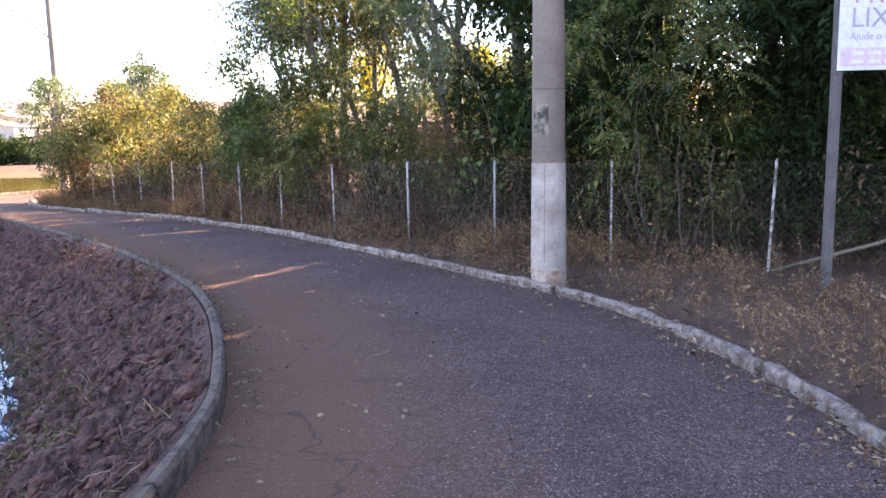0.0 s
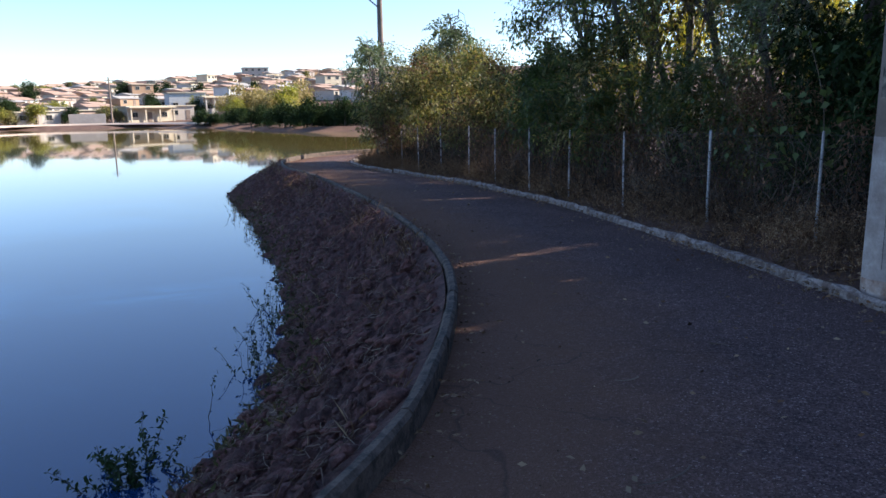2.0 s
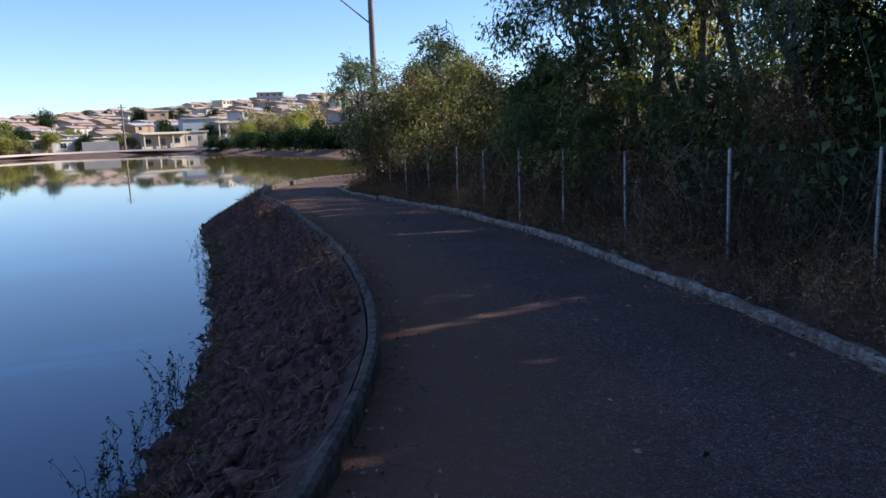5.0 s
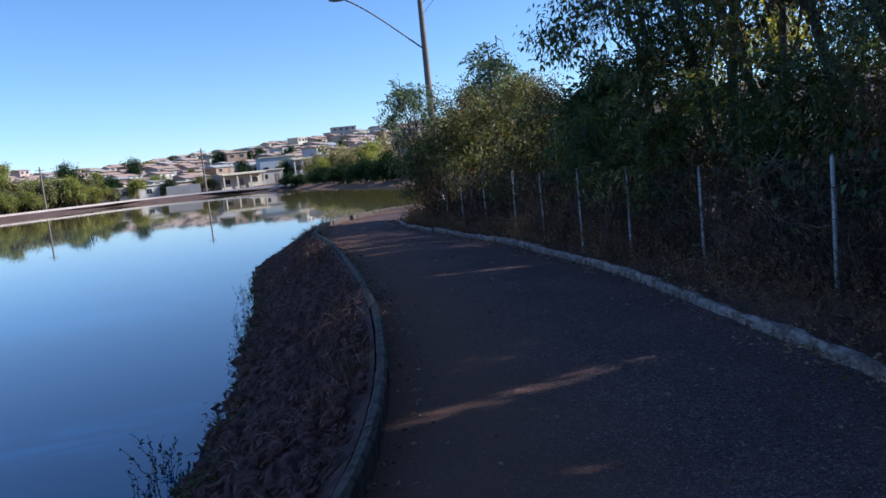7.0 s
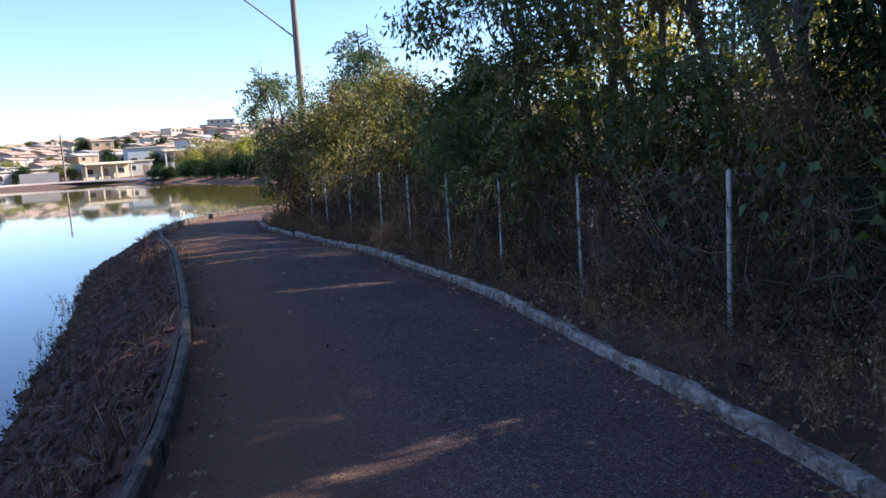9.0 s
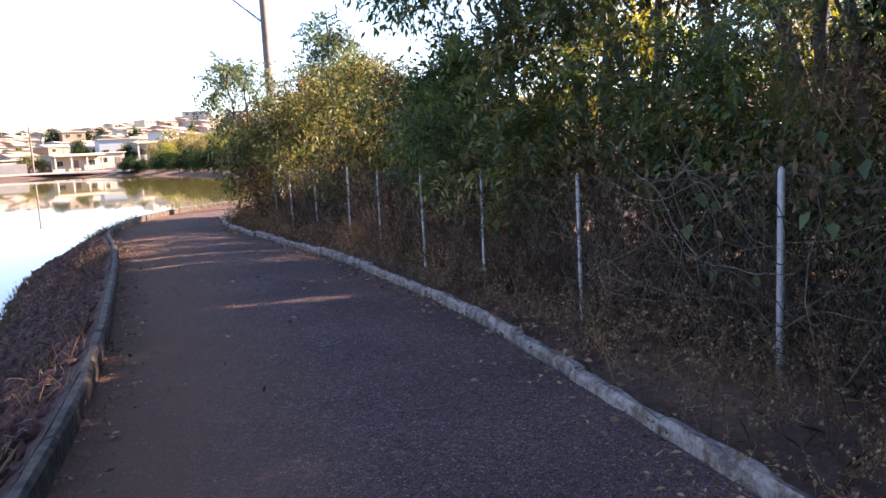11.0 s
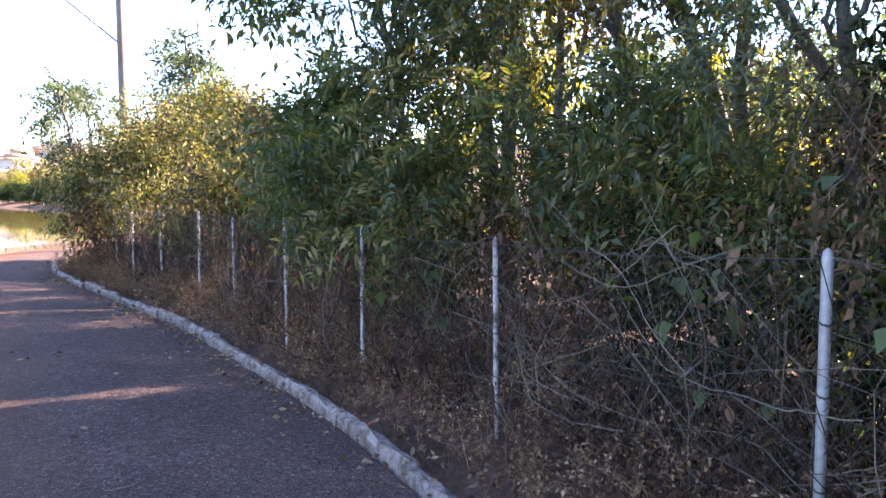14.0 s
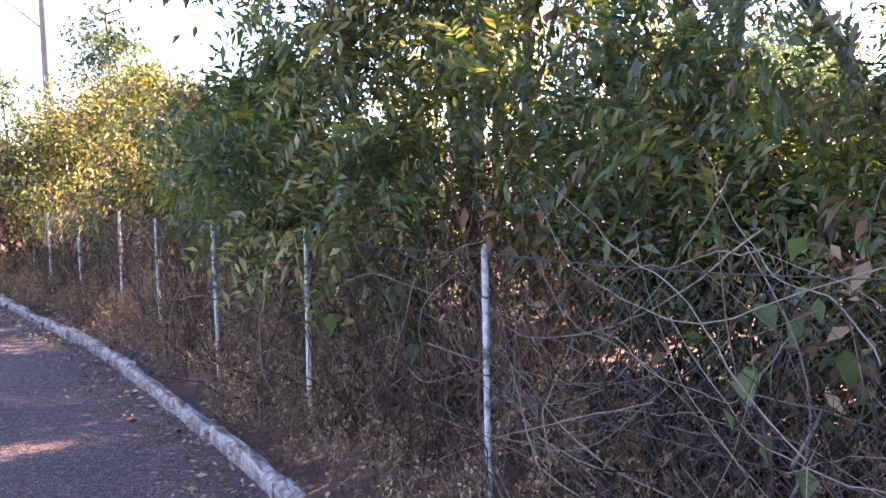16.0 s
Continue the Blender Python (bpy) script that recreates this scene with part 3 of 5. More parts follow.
def crown_mesh(name, blobs, clumps, per, size, mat, rng, spread=0.2, feather=False, aspect=0.42, droop=0.4):
    # boughs on the skin of the crown, and clumps of leaves on the boughs
    nb = max(6, clumps // 13)
    bc, bo = in_blobs(blobs, nb, rng, 0.6)
    br = rng.uniform(0.2, 0.44, nb) * np.mean(np.array(blobs)[:, 3]) / 1.3
    k = rng.randint(0, nb, clumps)
    d = rng.normal(size=(clumps, 3))
    d /= np.linalg.norm(d, axis=1, keepdims=True)
    c = bc[k] + d * (br[k] * rng.rand(clumps) ** 0.33)[:, None] * np.array([1, 1, 0.7])
    out = bo[k] * 0.6 + d
    if feather:
        # fronds: leaflets in pairs along a short stalk
        st = out * 0.6 + rng.normal(size=(clumps, 3)) * 0.6 + np.array([0, 0, -0.15])
        st /= np.linalg.norm(st, axis=1, keepdims=True)
        t = np.repeat(np.linspace(0.1, 1, per // 2), 2)
        sgn = np.tile([1, -1], per // 2)
        ref = np.cross(st, rng.normal(size=(clumps, 3)))
        ref /= np.linalg.norm(ref, axis=1, keepdims=True)
        pos = c[:, None] + st[:, None] * t[None, :, None] * spread - np.array([0, 0, 1.0]) * (t**2 * spread * 0.35)[None, :, None]
        ax = ref[:, None] * sgn[None, :, None] + st[:, None] * 0.55 + rng.normal(size=(clumps, len(t), 3)) * 0.12
        pos, ax = pos.reshape(-1, 3), ax.reshape(-1, 3)
    else:
        pos = (c[:, None] + rng.normal(size=(clumps, per, 3)) * spread).reshape(-1, 3)
        ax = (out[:, None] * 0.7 + rng.normal(size=(clumps, per, 3)) * 0.8 + np.array([0, 0, -droop])).reshape(-1, 3)
    keep = open_to_sun(pos, size, rng)
    pos, ax = pos[keep], ax[keep]
    n = len(pos)
    L = size * rng.uniform(0.6, 1.35, n)
    v, f = leaves(pos, ax, L, L * aspect, rng)
    return raw_mesh(name, v, f, mat)


def stem_mesh(name, base, blobs, rng, count, r0, mat=None, reach=0.9, bend=0.25):
    """Stems or limbs that rise from base into the blobs, tapering."""
    tips, _ = in_blobs(blobs, count, rng, 0.3)
    base = np.array(base, float)
    start = base + np.column_stack([rng.normal(size=(count, 2)) * min(0.25, r0 * 5), np.zeros(count) - 0.15])
    end = start + (tips - start) * reach
    t = np.linspace(0, 1, 8)
    path = start[:, None] * (1 - t)[None, :, None] + end[:, None] * t[None, :, None]
    dev = rng.normal(size=(count, 1, 3)) * bend * np.sin(t * np.pi)[None, :, None] + rng.normal(size=(count, 8, 3)) * 0.03
    dev[:, 0] = 0
    v, f = tubes(path + dev, r0 * rng.uniform(0.4, 1, count)[:, None] * (1 - 0.85 * t)[None, :], 6)
    return raw_mesh(name, v, f, mat or M_BARK, smooth=True)


def bush(name, label, base, blobs, clumps, per, size, mat, seed, stems=9, stem_r=0.03, extra=None, **kw):
    rng = np.random.RandomState(seed)
    z = ground_z(base[0], base[1])
    thing = tagged(new(name), label, "bush")
    for _ in range(stems):
        b0 = blobs[rng.randint(len(blobs))]
        part("stem", stem_mesh("stem", ((base[0] + b0[0]) / 2, (base[1] + b0[1]) / 2, z), [b0], rng, 1, stem_r), None, thing)
    part("crown", crown_mesh("crown", blobs, clumps, per, size, mat, rng, **kw), None, thing)
    if extra:
        part("dry_foliage", crown_mesh("dry_foliage", blobs, int(clumps * extra[1]), per, size, extra[0], rng, **kw), None, thing, "withered brown foliage")
    return thing


def trunk_tree(label, base, lean, height, r, blobs, clumps, per, size, mat, seed, limbs=7, **kw):
    rng = np.random.RandomState(seed)
    z = ground_z(*base)
    thing = tagged(new("tree"), label, "tree")
    t = np.linspace(0, 1, 12)
    path = np.array([base[0], base[1], z - 0.2]) + np.column_stack([lean[0] * t**1.3, lean[1] * t**1.3, height * t])
    path[1:-1, :2] += rng.normal(size=(10, 2)) * 0.02
    v, f = tubes([path], [r * (1 - 0.6 * t) * (1 + 0.35 * np.exp(-t * 22))], 12)
    part("trunk", raw_mesh("trunk", v, f, M_BARK, smooth=True), None, thing)
    tips, _ = in_blobs(blobs, limbs, rng, 0.4)
    s = np.linspace(0, 1, 8)
    for tip in tips:
        k = rng.randint(5, 12)
        a = path[k]
        limb = a[None] * (1 - s)[:, None] + tip[None] * s[:, None]
        limb[1:-1] += rng.normal(size=(6, 3)) * 0.07
        limb[:, 2] += 0.3 * np.sin(s * np.pi)
        v, f = tubes([limb], [r * 0.42 * (1 - 0.85 * s)], 7)
        part("limb", raw_mesh("limb", v, f, M_BARK, smooth=True), None, thing)
    part("crown", crown_mesh("crown", blobs, clumps, per, size, mat, rng, **kw), None, thing)
    return thing


# rounded bush at the bend
bush("bush", "rounded olive-yellow bush, sunlit on top, leaning over the fence", (-9.2, 24.2),
     [(-10.5, 26.1, 2.7, 1.9, 1.8, 1.75), (-11.0, 22.3, 1.5, 1.0, 1.0, 1.0), (-8.7, 24.6, 2.3, 1.6, 1.5, 1.4), (-10.3, 21.8, 1.4, 0.9, 0.9, 0.9), (-9.2, 21.6, 1.7, 1.2, 1.1, 1.2), (-7.8, 20.7, 1.7, 1.2, 1.1, 1.25), (-6.6, 19.9, 1.65, 1.2, 1.1, 1.25),
      (-11.2, 23.2, 1.4, 0.9, 0.9, 1.0), (-9.5, 23.4, 2.1, 1.4, 1.2, 1.3), (-5.7, 18.9, 1.5, 1.0, 1.0, 1.1)],
     3100, 20, 0.1, M_OLIVE, 101, spread=0.14, extra=(M_BROWN, 0.14))
bush("bush", "leafy green bush with drooping twigs beside the fence", (-4.6, 17.4),
     [(-4.2, 17.0, 1.6, 0.8, 0.7, 0.9), (-3.8, 16.2, 1.5, 0.8, 0.7, 0.6), (-4.2, 17.6, 2.2, 0.7, 0.7, 0.7)], 620, 20, 0.11, M_GREEN, 102, spread=0.15)
bush("bush", "dense deep-green feathery shrub pushing over the fence", (-2.0, 14.9),
     [(-1.9, 14.6, 2.0, 1.2, 0.8, 0.8), (-0.7, 14.1, 1.7, 1.0, 0.8, 0.6), (-3.0, 15.1, 2.2, 0.9, 0.8, 0.9), (-2.7, 14.6, 1.4, 0.8, 0.6, 0.5)], 1000, 18, 0.085, M_MID, 103, feather=True, spread=0.36, aspect=0.34, extra=(M_OLIVE, 0.16))
trunk_tree("leafy tree reaching out over the fence with dark drooping leaves", (-2.0, 15.7), (-0.7, -0.5), 4.6, 0.09,
           [(-3.6, 14.7, 3.1, 0.6, 0.55, 0.45), (-3.0, 14.9, 3.3, 0.8, 0.7, 0.7), (-2.2, 15.0, 3.0, 0.8, 0.7, 0.6), (-3.3, 15.8, 4.2, 0.9, 0.8, 0.7)], 420, 16, 0.08, M_MID, 108, limbs=11, spread=0.18, droop=0.9)
trunk_tree("bare tree with fine grey twigs against the sky", (-3.2, 17.6), (-0.6, -0.4), 4.4, 0.06,
           [(-4.0, 17.0, 4.1, 0.9, 0.8, 0.5), (-3.4, 17.2, 4.7, 0.9, 0.8, 0.5)], 200, 14, 0.26, M_VINE, 109, limbs=16, spread=0.16, aspect=0.03, droop=0.1)
bush("bush", "heap of withered brown vines hanging over the fence", (-0.6, 13.0),
     [(-0.7, 12.9, 1.25, 0.5, 0.45, 0.4), (-0.1, 12.7, 1.7, 0.6, 0.5, 0.5), (0.5, 12.3, 1.6, 0.6, 0.5, 0.5)], 260, 14, 0.05, M_BROWN, 118, stems=26, stem_r=0.007, spread=0.12, aspect=0.3)
bush("bush", "deep-green feathery shrub hanging through the fence by the pole", (2.9, 9.9),
     [(2.5, 9.7, 1.4, 0.7, 0.5, 0.8), (3.1, 9.5, 2.4, 0.8, 0.6, 0.8), (2.3, 10.0, 2.9, 0.8, 0.7, 0.7)], 420, 18, 0.085, M_MID, 117, feather=True, spread=0.36, aspect=0.34)
trunk_tree("slim tree with pale feathery hanging fronds", (0.3, 13.9), (-0.5, -0.5), 4.6, 0.06,
           [(-0.4, 13.4, 2.4, 0.6, 0.6, 0.5), (0.1, 13.0, 2.9, 0.8, 0.7, 0.6), (-0.6, 13.8, 3.6, 0.7, 0.7, 0.5), (0.8, 13.2, 3.4, 0.8, 0.7, 0.6)], 420, 20, 0.06, M_SAGE, 119, limbs=9, feather=True, spread=0.36, aspect=0.24)
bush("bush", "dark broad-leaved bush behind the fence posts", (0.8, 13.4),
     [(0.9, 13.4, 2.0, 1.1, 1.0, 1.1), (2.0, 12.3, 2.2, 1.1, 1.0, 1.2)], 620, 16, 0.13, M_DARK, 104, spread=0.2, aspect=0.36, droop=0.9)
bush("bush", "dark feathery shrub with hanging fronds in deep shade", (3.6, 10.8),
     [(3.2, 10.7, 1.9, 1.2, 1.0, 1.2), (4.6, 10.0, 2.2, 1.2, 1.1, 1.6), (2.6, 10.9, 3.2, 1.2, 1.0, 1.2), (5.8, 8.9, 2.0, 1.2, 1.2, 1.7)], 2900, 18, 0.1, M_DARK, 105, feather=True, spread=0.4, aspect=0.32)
# two low near-black bushes added to hide sunlit ground behind the fence
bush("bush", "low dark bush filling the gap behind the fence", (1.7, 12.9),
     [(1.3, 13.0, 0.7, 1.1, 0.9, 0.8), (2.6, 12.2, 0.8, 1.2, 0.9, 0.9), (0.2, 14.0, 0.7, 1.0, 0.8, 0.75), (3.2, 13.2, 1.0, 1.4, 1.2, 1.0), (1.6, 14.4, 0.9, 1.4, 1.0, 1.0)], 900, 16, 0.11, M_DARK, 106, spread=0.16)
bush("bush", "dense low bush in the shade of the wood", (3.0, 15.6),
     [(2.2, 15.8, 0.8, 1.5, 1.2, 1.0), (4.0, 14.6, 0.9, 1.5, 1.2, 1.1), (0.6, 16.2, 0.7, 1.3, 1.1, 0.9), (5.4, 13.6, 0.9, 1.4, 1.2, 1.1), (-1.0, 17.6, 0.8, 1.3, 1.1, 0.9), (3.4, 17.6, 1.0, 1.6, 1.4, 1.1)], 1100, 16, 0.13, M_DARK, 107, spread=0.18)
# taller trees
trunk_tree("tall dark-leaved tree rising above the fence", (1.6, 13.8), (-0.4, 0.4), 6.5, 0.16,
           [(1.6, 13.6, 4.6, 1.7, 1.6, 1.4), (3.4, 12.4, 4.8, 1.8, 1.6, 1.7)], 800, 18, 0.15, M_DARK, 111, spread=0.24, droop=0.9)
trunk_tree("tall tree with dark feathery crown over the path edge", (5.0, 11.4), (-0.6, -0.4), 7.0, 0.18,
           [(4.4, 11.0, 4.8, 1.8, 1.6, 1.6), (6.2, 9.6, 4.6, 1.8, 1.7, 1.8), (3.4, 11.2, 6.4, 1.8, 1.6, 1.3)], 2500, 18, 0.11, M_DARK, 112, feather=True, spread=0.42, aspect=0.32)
trunk_tree("tree with brown and yellow leaves behind the bushes", (-1.9, 21.6), (0.2, -0.2), 6.0, 0.12,
           [(-2.1, 21.4, 4.6, 1.3, 1.3, 1.1), (-1.1, 21.0, 5.2, 1.3, 1.2, 1.0)], 330, 16, 0.15, M_BROWN, 113, spread=0.24)
trunk_tree("tree with olive leaves in thin sprays", (-2.4, 18.6), (0.2, 0.2), 5.4, 0.12,
           [(-2.4, 18.4, 3.9, 1.4, 1.3, 1.1), (-1.2, 17.4, 3.4, 1.2, 1.1, 0.8), (-3.3, 19.0, 4.6, 1.2, 1.1, 0.8)], 330, 16, 0.13, M_OLIVE, 114, spread=0.22)
for i, (x, y, lx, ly, h, r) in enumerate([(-0.38, 17.86, -1.75, 0.0, 7.0, 0.105), (0.65, 17.8, -2.5, 0.2, 7.0, 0.11), (0.45, 18.7, 0.1, 0.0, 7.5, 0.12), (2.3, 17.6, -3.2, 0.2, 5.6, 0.1), (3.0, 16.6, 0.5, 0.1, 8, 0.12)]):
    top = (x + lx, y + ly, h - 0.6)
    trunk_tree("slender mottled-grey tree with a high open crown", (x, y), (lx, ly), h, r,
               [(top[0], top[1], top[2], 1.8, 1.6, 1.1), (top[0] + 0.8, top[1] - 0.6, top[2] - 1.5, 1.0, 1.0, 0.6)], 230, 16, 0.09, M_GREEN, 120 + i, spread=0.22)
trunk_tree("bright yellow-leaved tree in full sun", (2.6, 30), (0.0, 0.2), 5.0, 0.16, [(2.2, 29.6, 3.6, 1.8, 1.8, 1.8), (4.4, 30.4, 3.0, 2.0, 1.6, 1.5)], 300, 16, 0.17, M_YELLOW, 131, spread=0.26)
trunk_tree("yellow-leaved tree in full sun", (-2.6, 28), (0.0, 0.2), 5.4, 0.16, [(-2.6, 27.8, 4.0, 1.5, 1.4, 1.9), (-4.6, 28.6, 3.2, 1.4, 1.4, 1.5)], 340, 16, 0.17, M_YELLOW, 132, spread=0.26)
# tall trees added so that their high, unseen crowns shade path and bank
for i, (x, y) in enumerate(((5.5, 20), (3.4, 21.8), (7.6, 18.4), (9.3, 16.2), (11, 13.5))):
    trunk_tree("tall tree with a high dense crown, added to shade the path", (x, y), (0.3, -0.2), 8.6, 0.16,
               [(x, y, 7.2, 2.2, 2.2, 1.7), (x + 0.8, y - 1.0, 5.9, 1.8, 1.8, 1.2), (x - 1.1, y + 0.9, 6.2, 1.7, 1.7, 1.3)], 330, 16, 0.2, M_GREEN, 170 + i, spread=0.28)
# trees added beyond the fence to block sun and sky; most stand unseen
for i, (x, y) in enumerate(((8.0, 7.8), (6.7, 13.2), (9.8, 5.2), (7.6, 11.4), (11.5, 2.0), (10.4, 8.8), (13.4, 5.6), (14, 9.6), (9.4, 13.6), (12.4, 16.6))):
    trunk_tree("dense dark tree added to shade the path", (x, y), (0.2, -0.2), 6.6, 0.18,
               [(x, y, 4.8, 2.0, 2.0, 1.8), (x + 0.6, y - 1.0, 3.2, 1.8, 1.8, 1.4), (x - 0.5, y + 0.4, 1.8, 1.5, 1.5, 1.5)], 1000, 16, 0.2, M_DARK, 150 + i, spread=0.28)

def build_thicket():
    """Low undergrowth close behind the fence."""
    rng = np.random.RandomState(91)
    line = spline(FENCE, 0.25)
    out = -side_of(line)
    for i, k in enumerate(range(4, len(line) - 3, 5)):
        d = rng.uniform(0.9, 1.5)
        x, y = line[k] + out[k] * d
        z = ground_z(x, y)
        # dark bushes carry the undergrowth's shade in their leaf colour
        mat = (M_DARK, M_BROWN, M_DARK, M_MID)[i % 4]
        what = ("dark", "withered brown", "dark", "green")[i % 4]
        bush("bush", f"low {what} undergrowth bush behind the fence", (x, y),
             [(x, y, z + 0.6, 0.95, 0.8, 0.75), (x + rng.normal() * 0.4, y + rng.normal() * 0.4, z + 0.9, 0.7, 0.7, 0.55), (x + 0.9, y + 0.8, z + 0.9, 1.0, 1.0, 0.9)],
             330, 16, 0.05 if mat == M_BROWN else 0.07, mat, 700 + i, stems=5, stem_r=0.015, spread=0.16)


build_thicket()
trunk_tree("leaning tree with thin twigs of dark leaves against the sky", (-1.6, 19.0), (-1.6, 0.2), 5.6, 0.1,
           [(-3.4, 19.2, 5.0, 1.1, 1.0, 0.7), (-2.2, 18.6, 4.6, 1.0, 1.0, 0.7), (-4.2, 19.6, 5.4, 0.7, 0.7, 0.4)], 300, 16, 0.085, M_MID, 116, limbs=12, spread=0.2)
# sapling at the bend
for i, (bx, by, lx, ly, h, bl) in enumerate((
        (-10.5, 21.9, -0.5, -0.4, 3.7, [(-11.0, 21.6, 3.2, 0.3, 0.3, 0.7), (-11.6, 21.9, 2.7, 0.3, 0.3, 0.6), (-10.5, 21.7, 2.9, 0.35, 0.35, 0.6), (-11.9, 22.6, 3.3, 0.3, 0.3, 0.5)]),
        (-8.0, 20.9, 0.1, -0.3, 4.2, [(-7.8, 20.4, 3.6, 0.25, 0.25, 0.75), (-8.5, 21.1, 3.3, 0.25, 0.25, 0.6), (-7.2, 20.2, 3.3, 0.25, 0.25, 0.55)]),
        (-11.9, 23.8, -0.4, 0.4, 3.9, [(-12.3, 24.1, 3.5, 0.3, 0.3, 0.7), (-12.7, 23.6, 2.9, 0.3, 0.3, 0.6), (-11.6, 24.2, 3.1, 0.3, 0.3, 0.6)]))):
    trunk_tree("thin sapling with open sprays of pale-green leaves", (bx, by), (lx, ly), h, 0.035, bl, 130, 14, 0.1, M_SAGE, 141 + i, limbs=14, feather=True, spread=0.42, aspect=0.42)


def build_wood():
    """Sunlit trees further back, which close the view behind the fence."""
    rng = np.random.RandomState(77)
    mats = [M_OLIVE, M_GREEN, M_MID, M_OLIVE, M_GREEN, M_SAGE]
    for i in range(24):
        u, d = -13 + 27 * (i + rng.rand()) / 24, rng.uniform(11, 22)
        x, y = -2 - 0.68 * u + 0.73 * d, 13.5 + 0.73 * u + 0.68 * d
        h = rng.uniform(3.4, 5.6)
        trunk_tree("sunlit tree of the wood with uneven crown", (x, y), (rng.normal() * 0.4, rng.normal() * 0.4), h, rng.uniform(0.08, 0.14),
                   [(x, y, h - 0.6, 1.7, 1.7, 1.2), (x + rng.normal() * 0.9, y + rng.normal() * 0.9, h - 1.9, 1.7, 1.6, 1.1), (x, y, 1.3, 1.5, 1.5, 1.1)],
                   300, 14, 0.19, mats[i % 6], 200 + i, limbs=5, spread=0.26)


build_wood()


# ---- fence ----
def build_fence():
    fence = tagged(new("fence"), "chain-link fence on slim galvanised posts, overgrown with vines", "fence")
    rng = np.random.RandomState(9)
    tops = []
    for i, (x, y) in enumerate(FENCE):
        z = ground_z(x, y)
        h = 1.18 + rng.uniform(-0.03, 0.05)
        lean = rng.normal(0, 0.015, 2) if i != 2 else np.array([0.06, 0.0])
        t = np.array([0, 0.02, 0.97, 0.99, 1.0])
        path = np.column_stack([x + lean[0] * t, y + lean[1] * t, z - 0.3 + (h + 0.3) * t])
        r = 0.021 if i == 5 else 0.016
        v, f = tubes([path], [[r, r, r, r * 0.85, 0.004]], 10)
        post = part("post", raw_mesh("post", v, f, M_STEEL if i in (4, 5) else M_POST, smooth=True), None, fence)
        tops.append(np.array([x + lean[0], y + lean[1], z + h]))
        # wire ties round the post
        for k in range(3):
            zz = z + 0.25 + 0.35 * k + rng.uniform(-0.05, 0.05)
            a = np.linspace(0, 2 * np.pi, 9)
            ring = np.column_stack([x + lean[0] * 0.5 + (r + 0.004) * np.cos(a), y + lean[1] * 0.5 + (r + 0.004) * np.sin(a), zz + 0.01 * np.sin(a)])
            v, f = tubes([ring], np.full((1, 9), 0.004), 4)
            part("wire_tie", raw_mesh("wire_tie", v, f, M_WIRE), None, post)
    for a, b in zip(tops[:-1], tops[1:]):
        w = np.linalg.norm((b - a)[:2])
        H = 1.08
        lines = []
        s = 0.085
        for k in np.arange(-H, w, s):
            for sg in (1, -1):
                u0, u1 = max(k, 0), min(k + H, w)
                if u1 - u0 < 0.02:
                    continue
                h0, h1 = u0 - k, u1 - k
                if sg < 0:
                    h0, h1 = H - h0, H - h1
                tt = np.linspace(0, 1, 4)
                uu, hh = u0 + (u1 - u0) * tt, h0 + (h1 - h0) * tt
                sag = 0.012 * np.sin(uu * 3 + hh * 4)
                g = a[None] + (b - a)[None] * (uu / w)[:, None]
                lines.append(np.column_stack([g[:, 0] - sag, g[:, 1] - sag, g[:, 2] - 0.04 - H + hh]))
        v, f = tubes(lines, np.full((len(lines), 4), 0.0014), 3)
        part("chain_link_panel", raw_mesh("chain_link_panel", v, f, M_WIRE), None, fence)
        t = np.linspace(0, 1, 10)
        for drop in (0.04, 0.62):
            g = a[None] + (b - a)[None] * t[:, None]
            g[:, 2] -= drop + 0.025 * np.sin(t * np.pi)
            v, f = tubes([g], np.full((1, 10), 0.0024), 4)
            part("strand_wire", raw_mesh("strand_wire", v, f, M_WIRE), None, fence)


build_fence()
fence_line = spline(FENCE, 0.05)
fence_out = -side_of(fence_line)


def along_fence(rng, lo, hi, first=0, last=None):
    k = rng.randint(first, last or len(fence_line))
    q = fence_line[k] + fence_out[k] * rng.uniform(lo, hi)
    return q, k


def fence_side(rng, n, lo, hi):
    k = rng.randint(0, len(fence_line), n)
    u = rng.uniform(lo, hi, n)
    p = fence_line[k] + fence_out[k] * u[:, None]
    return p, k


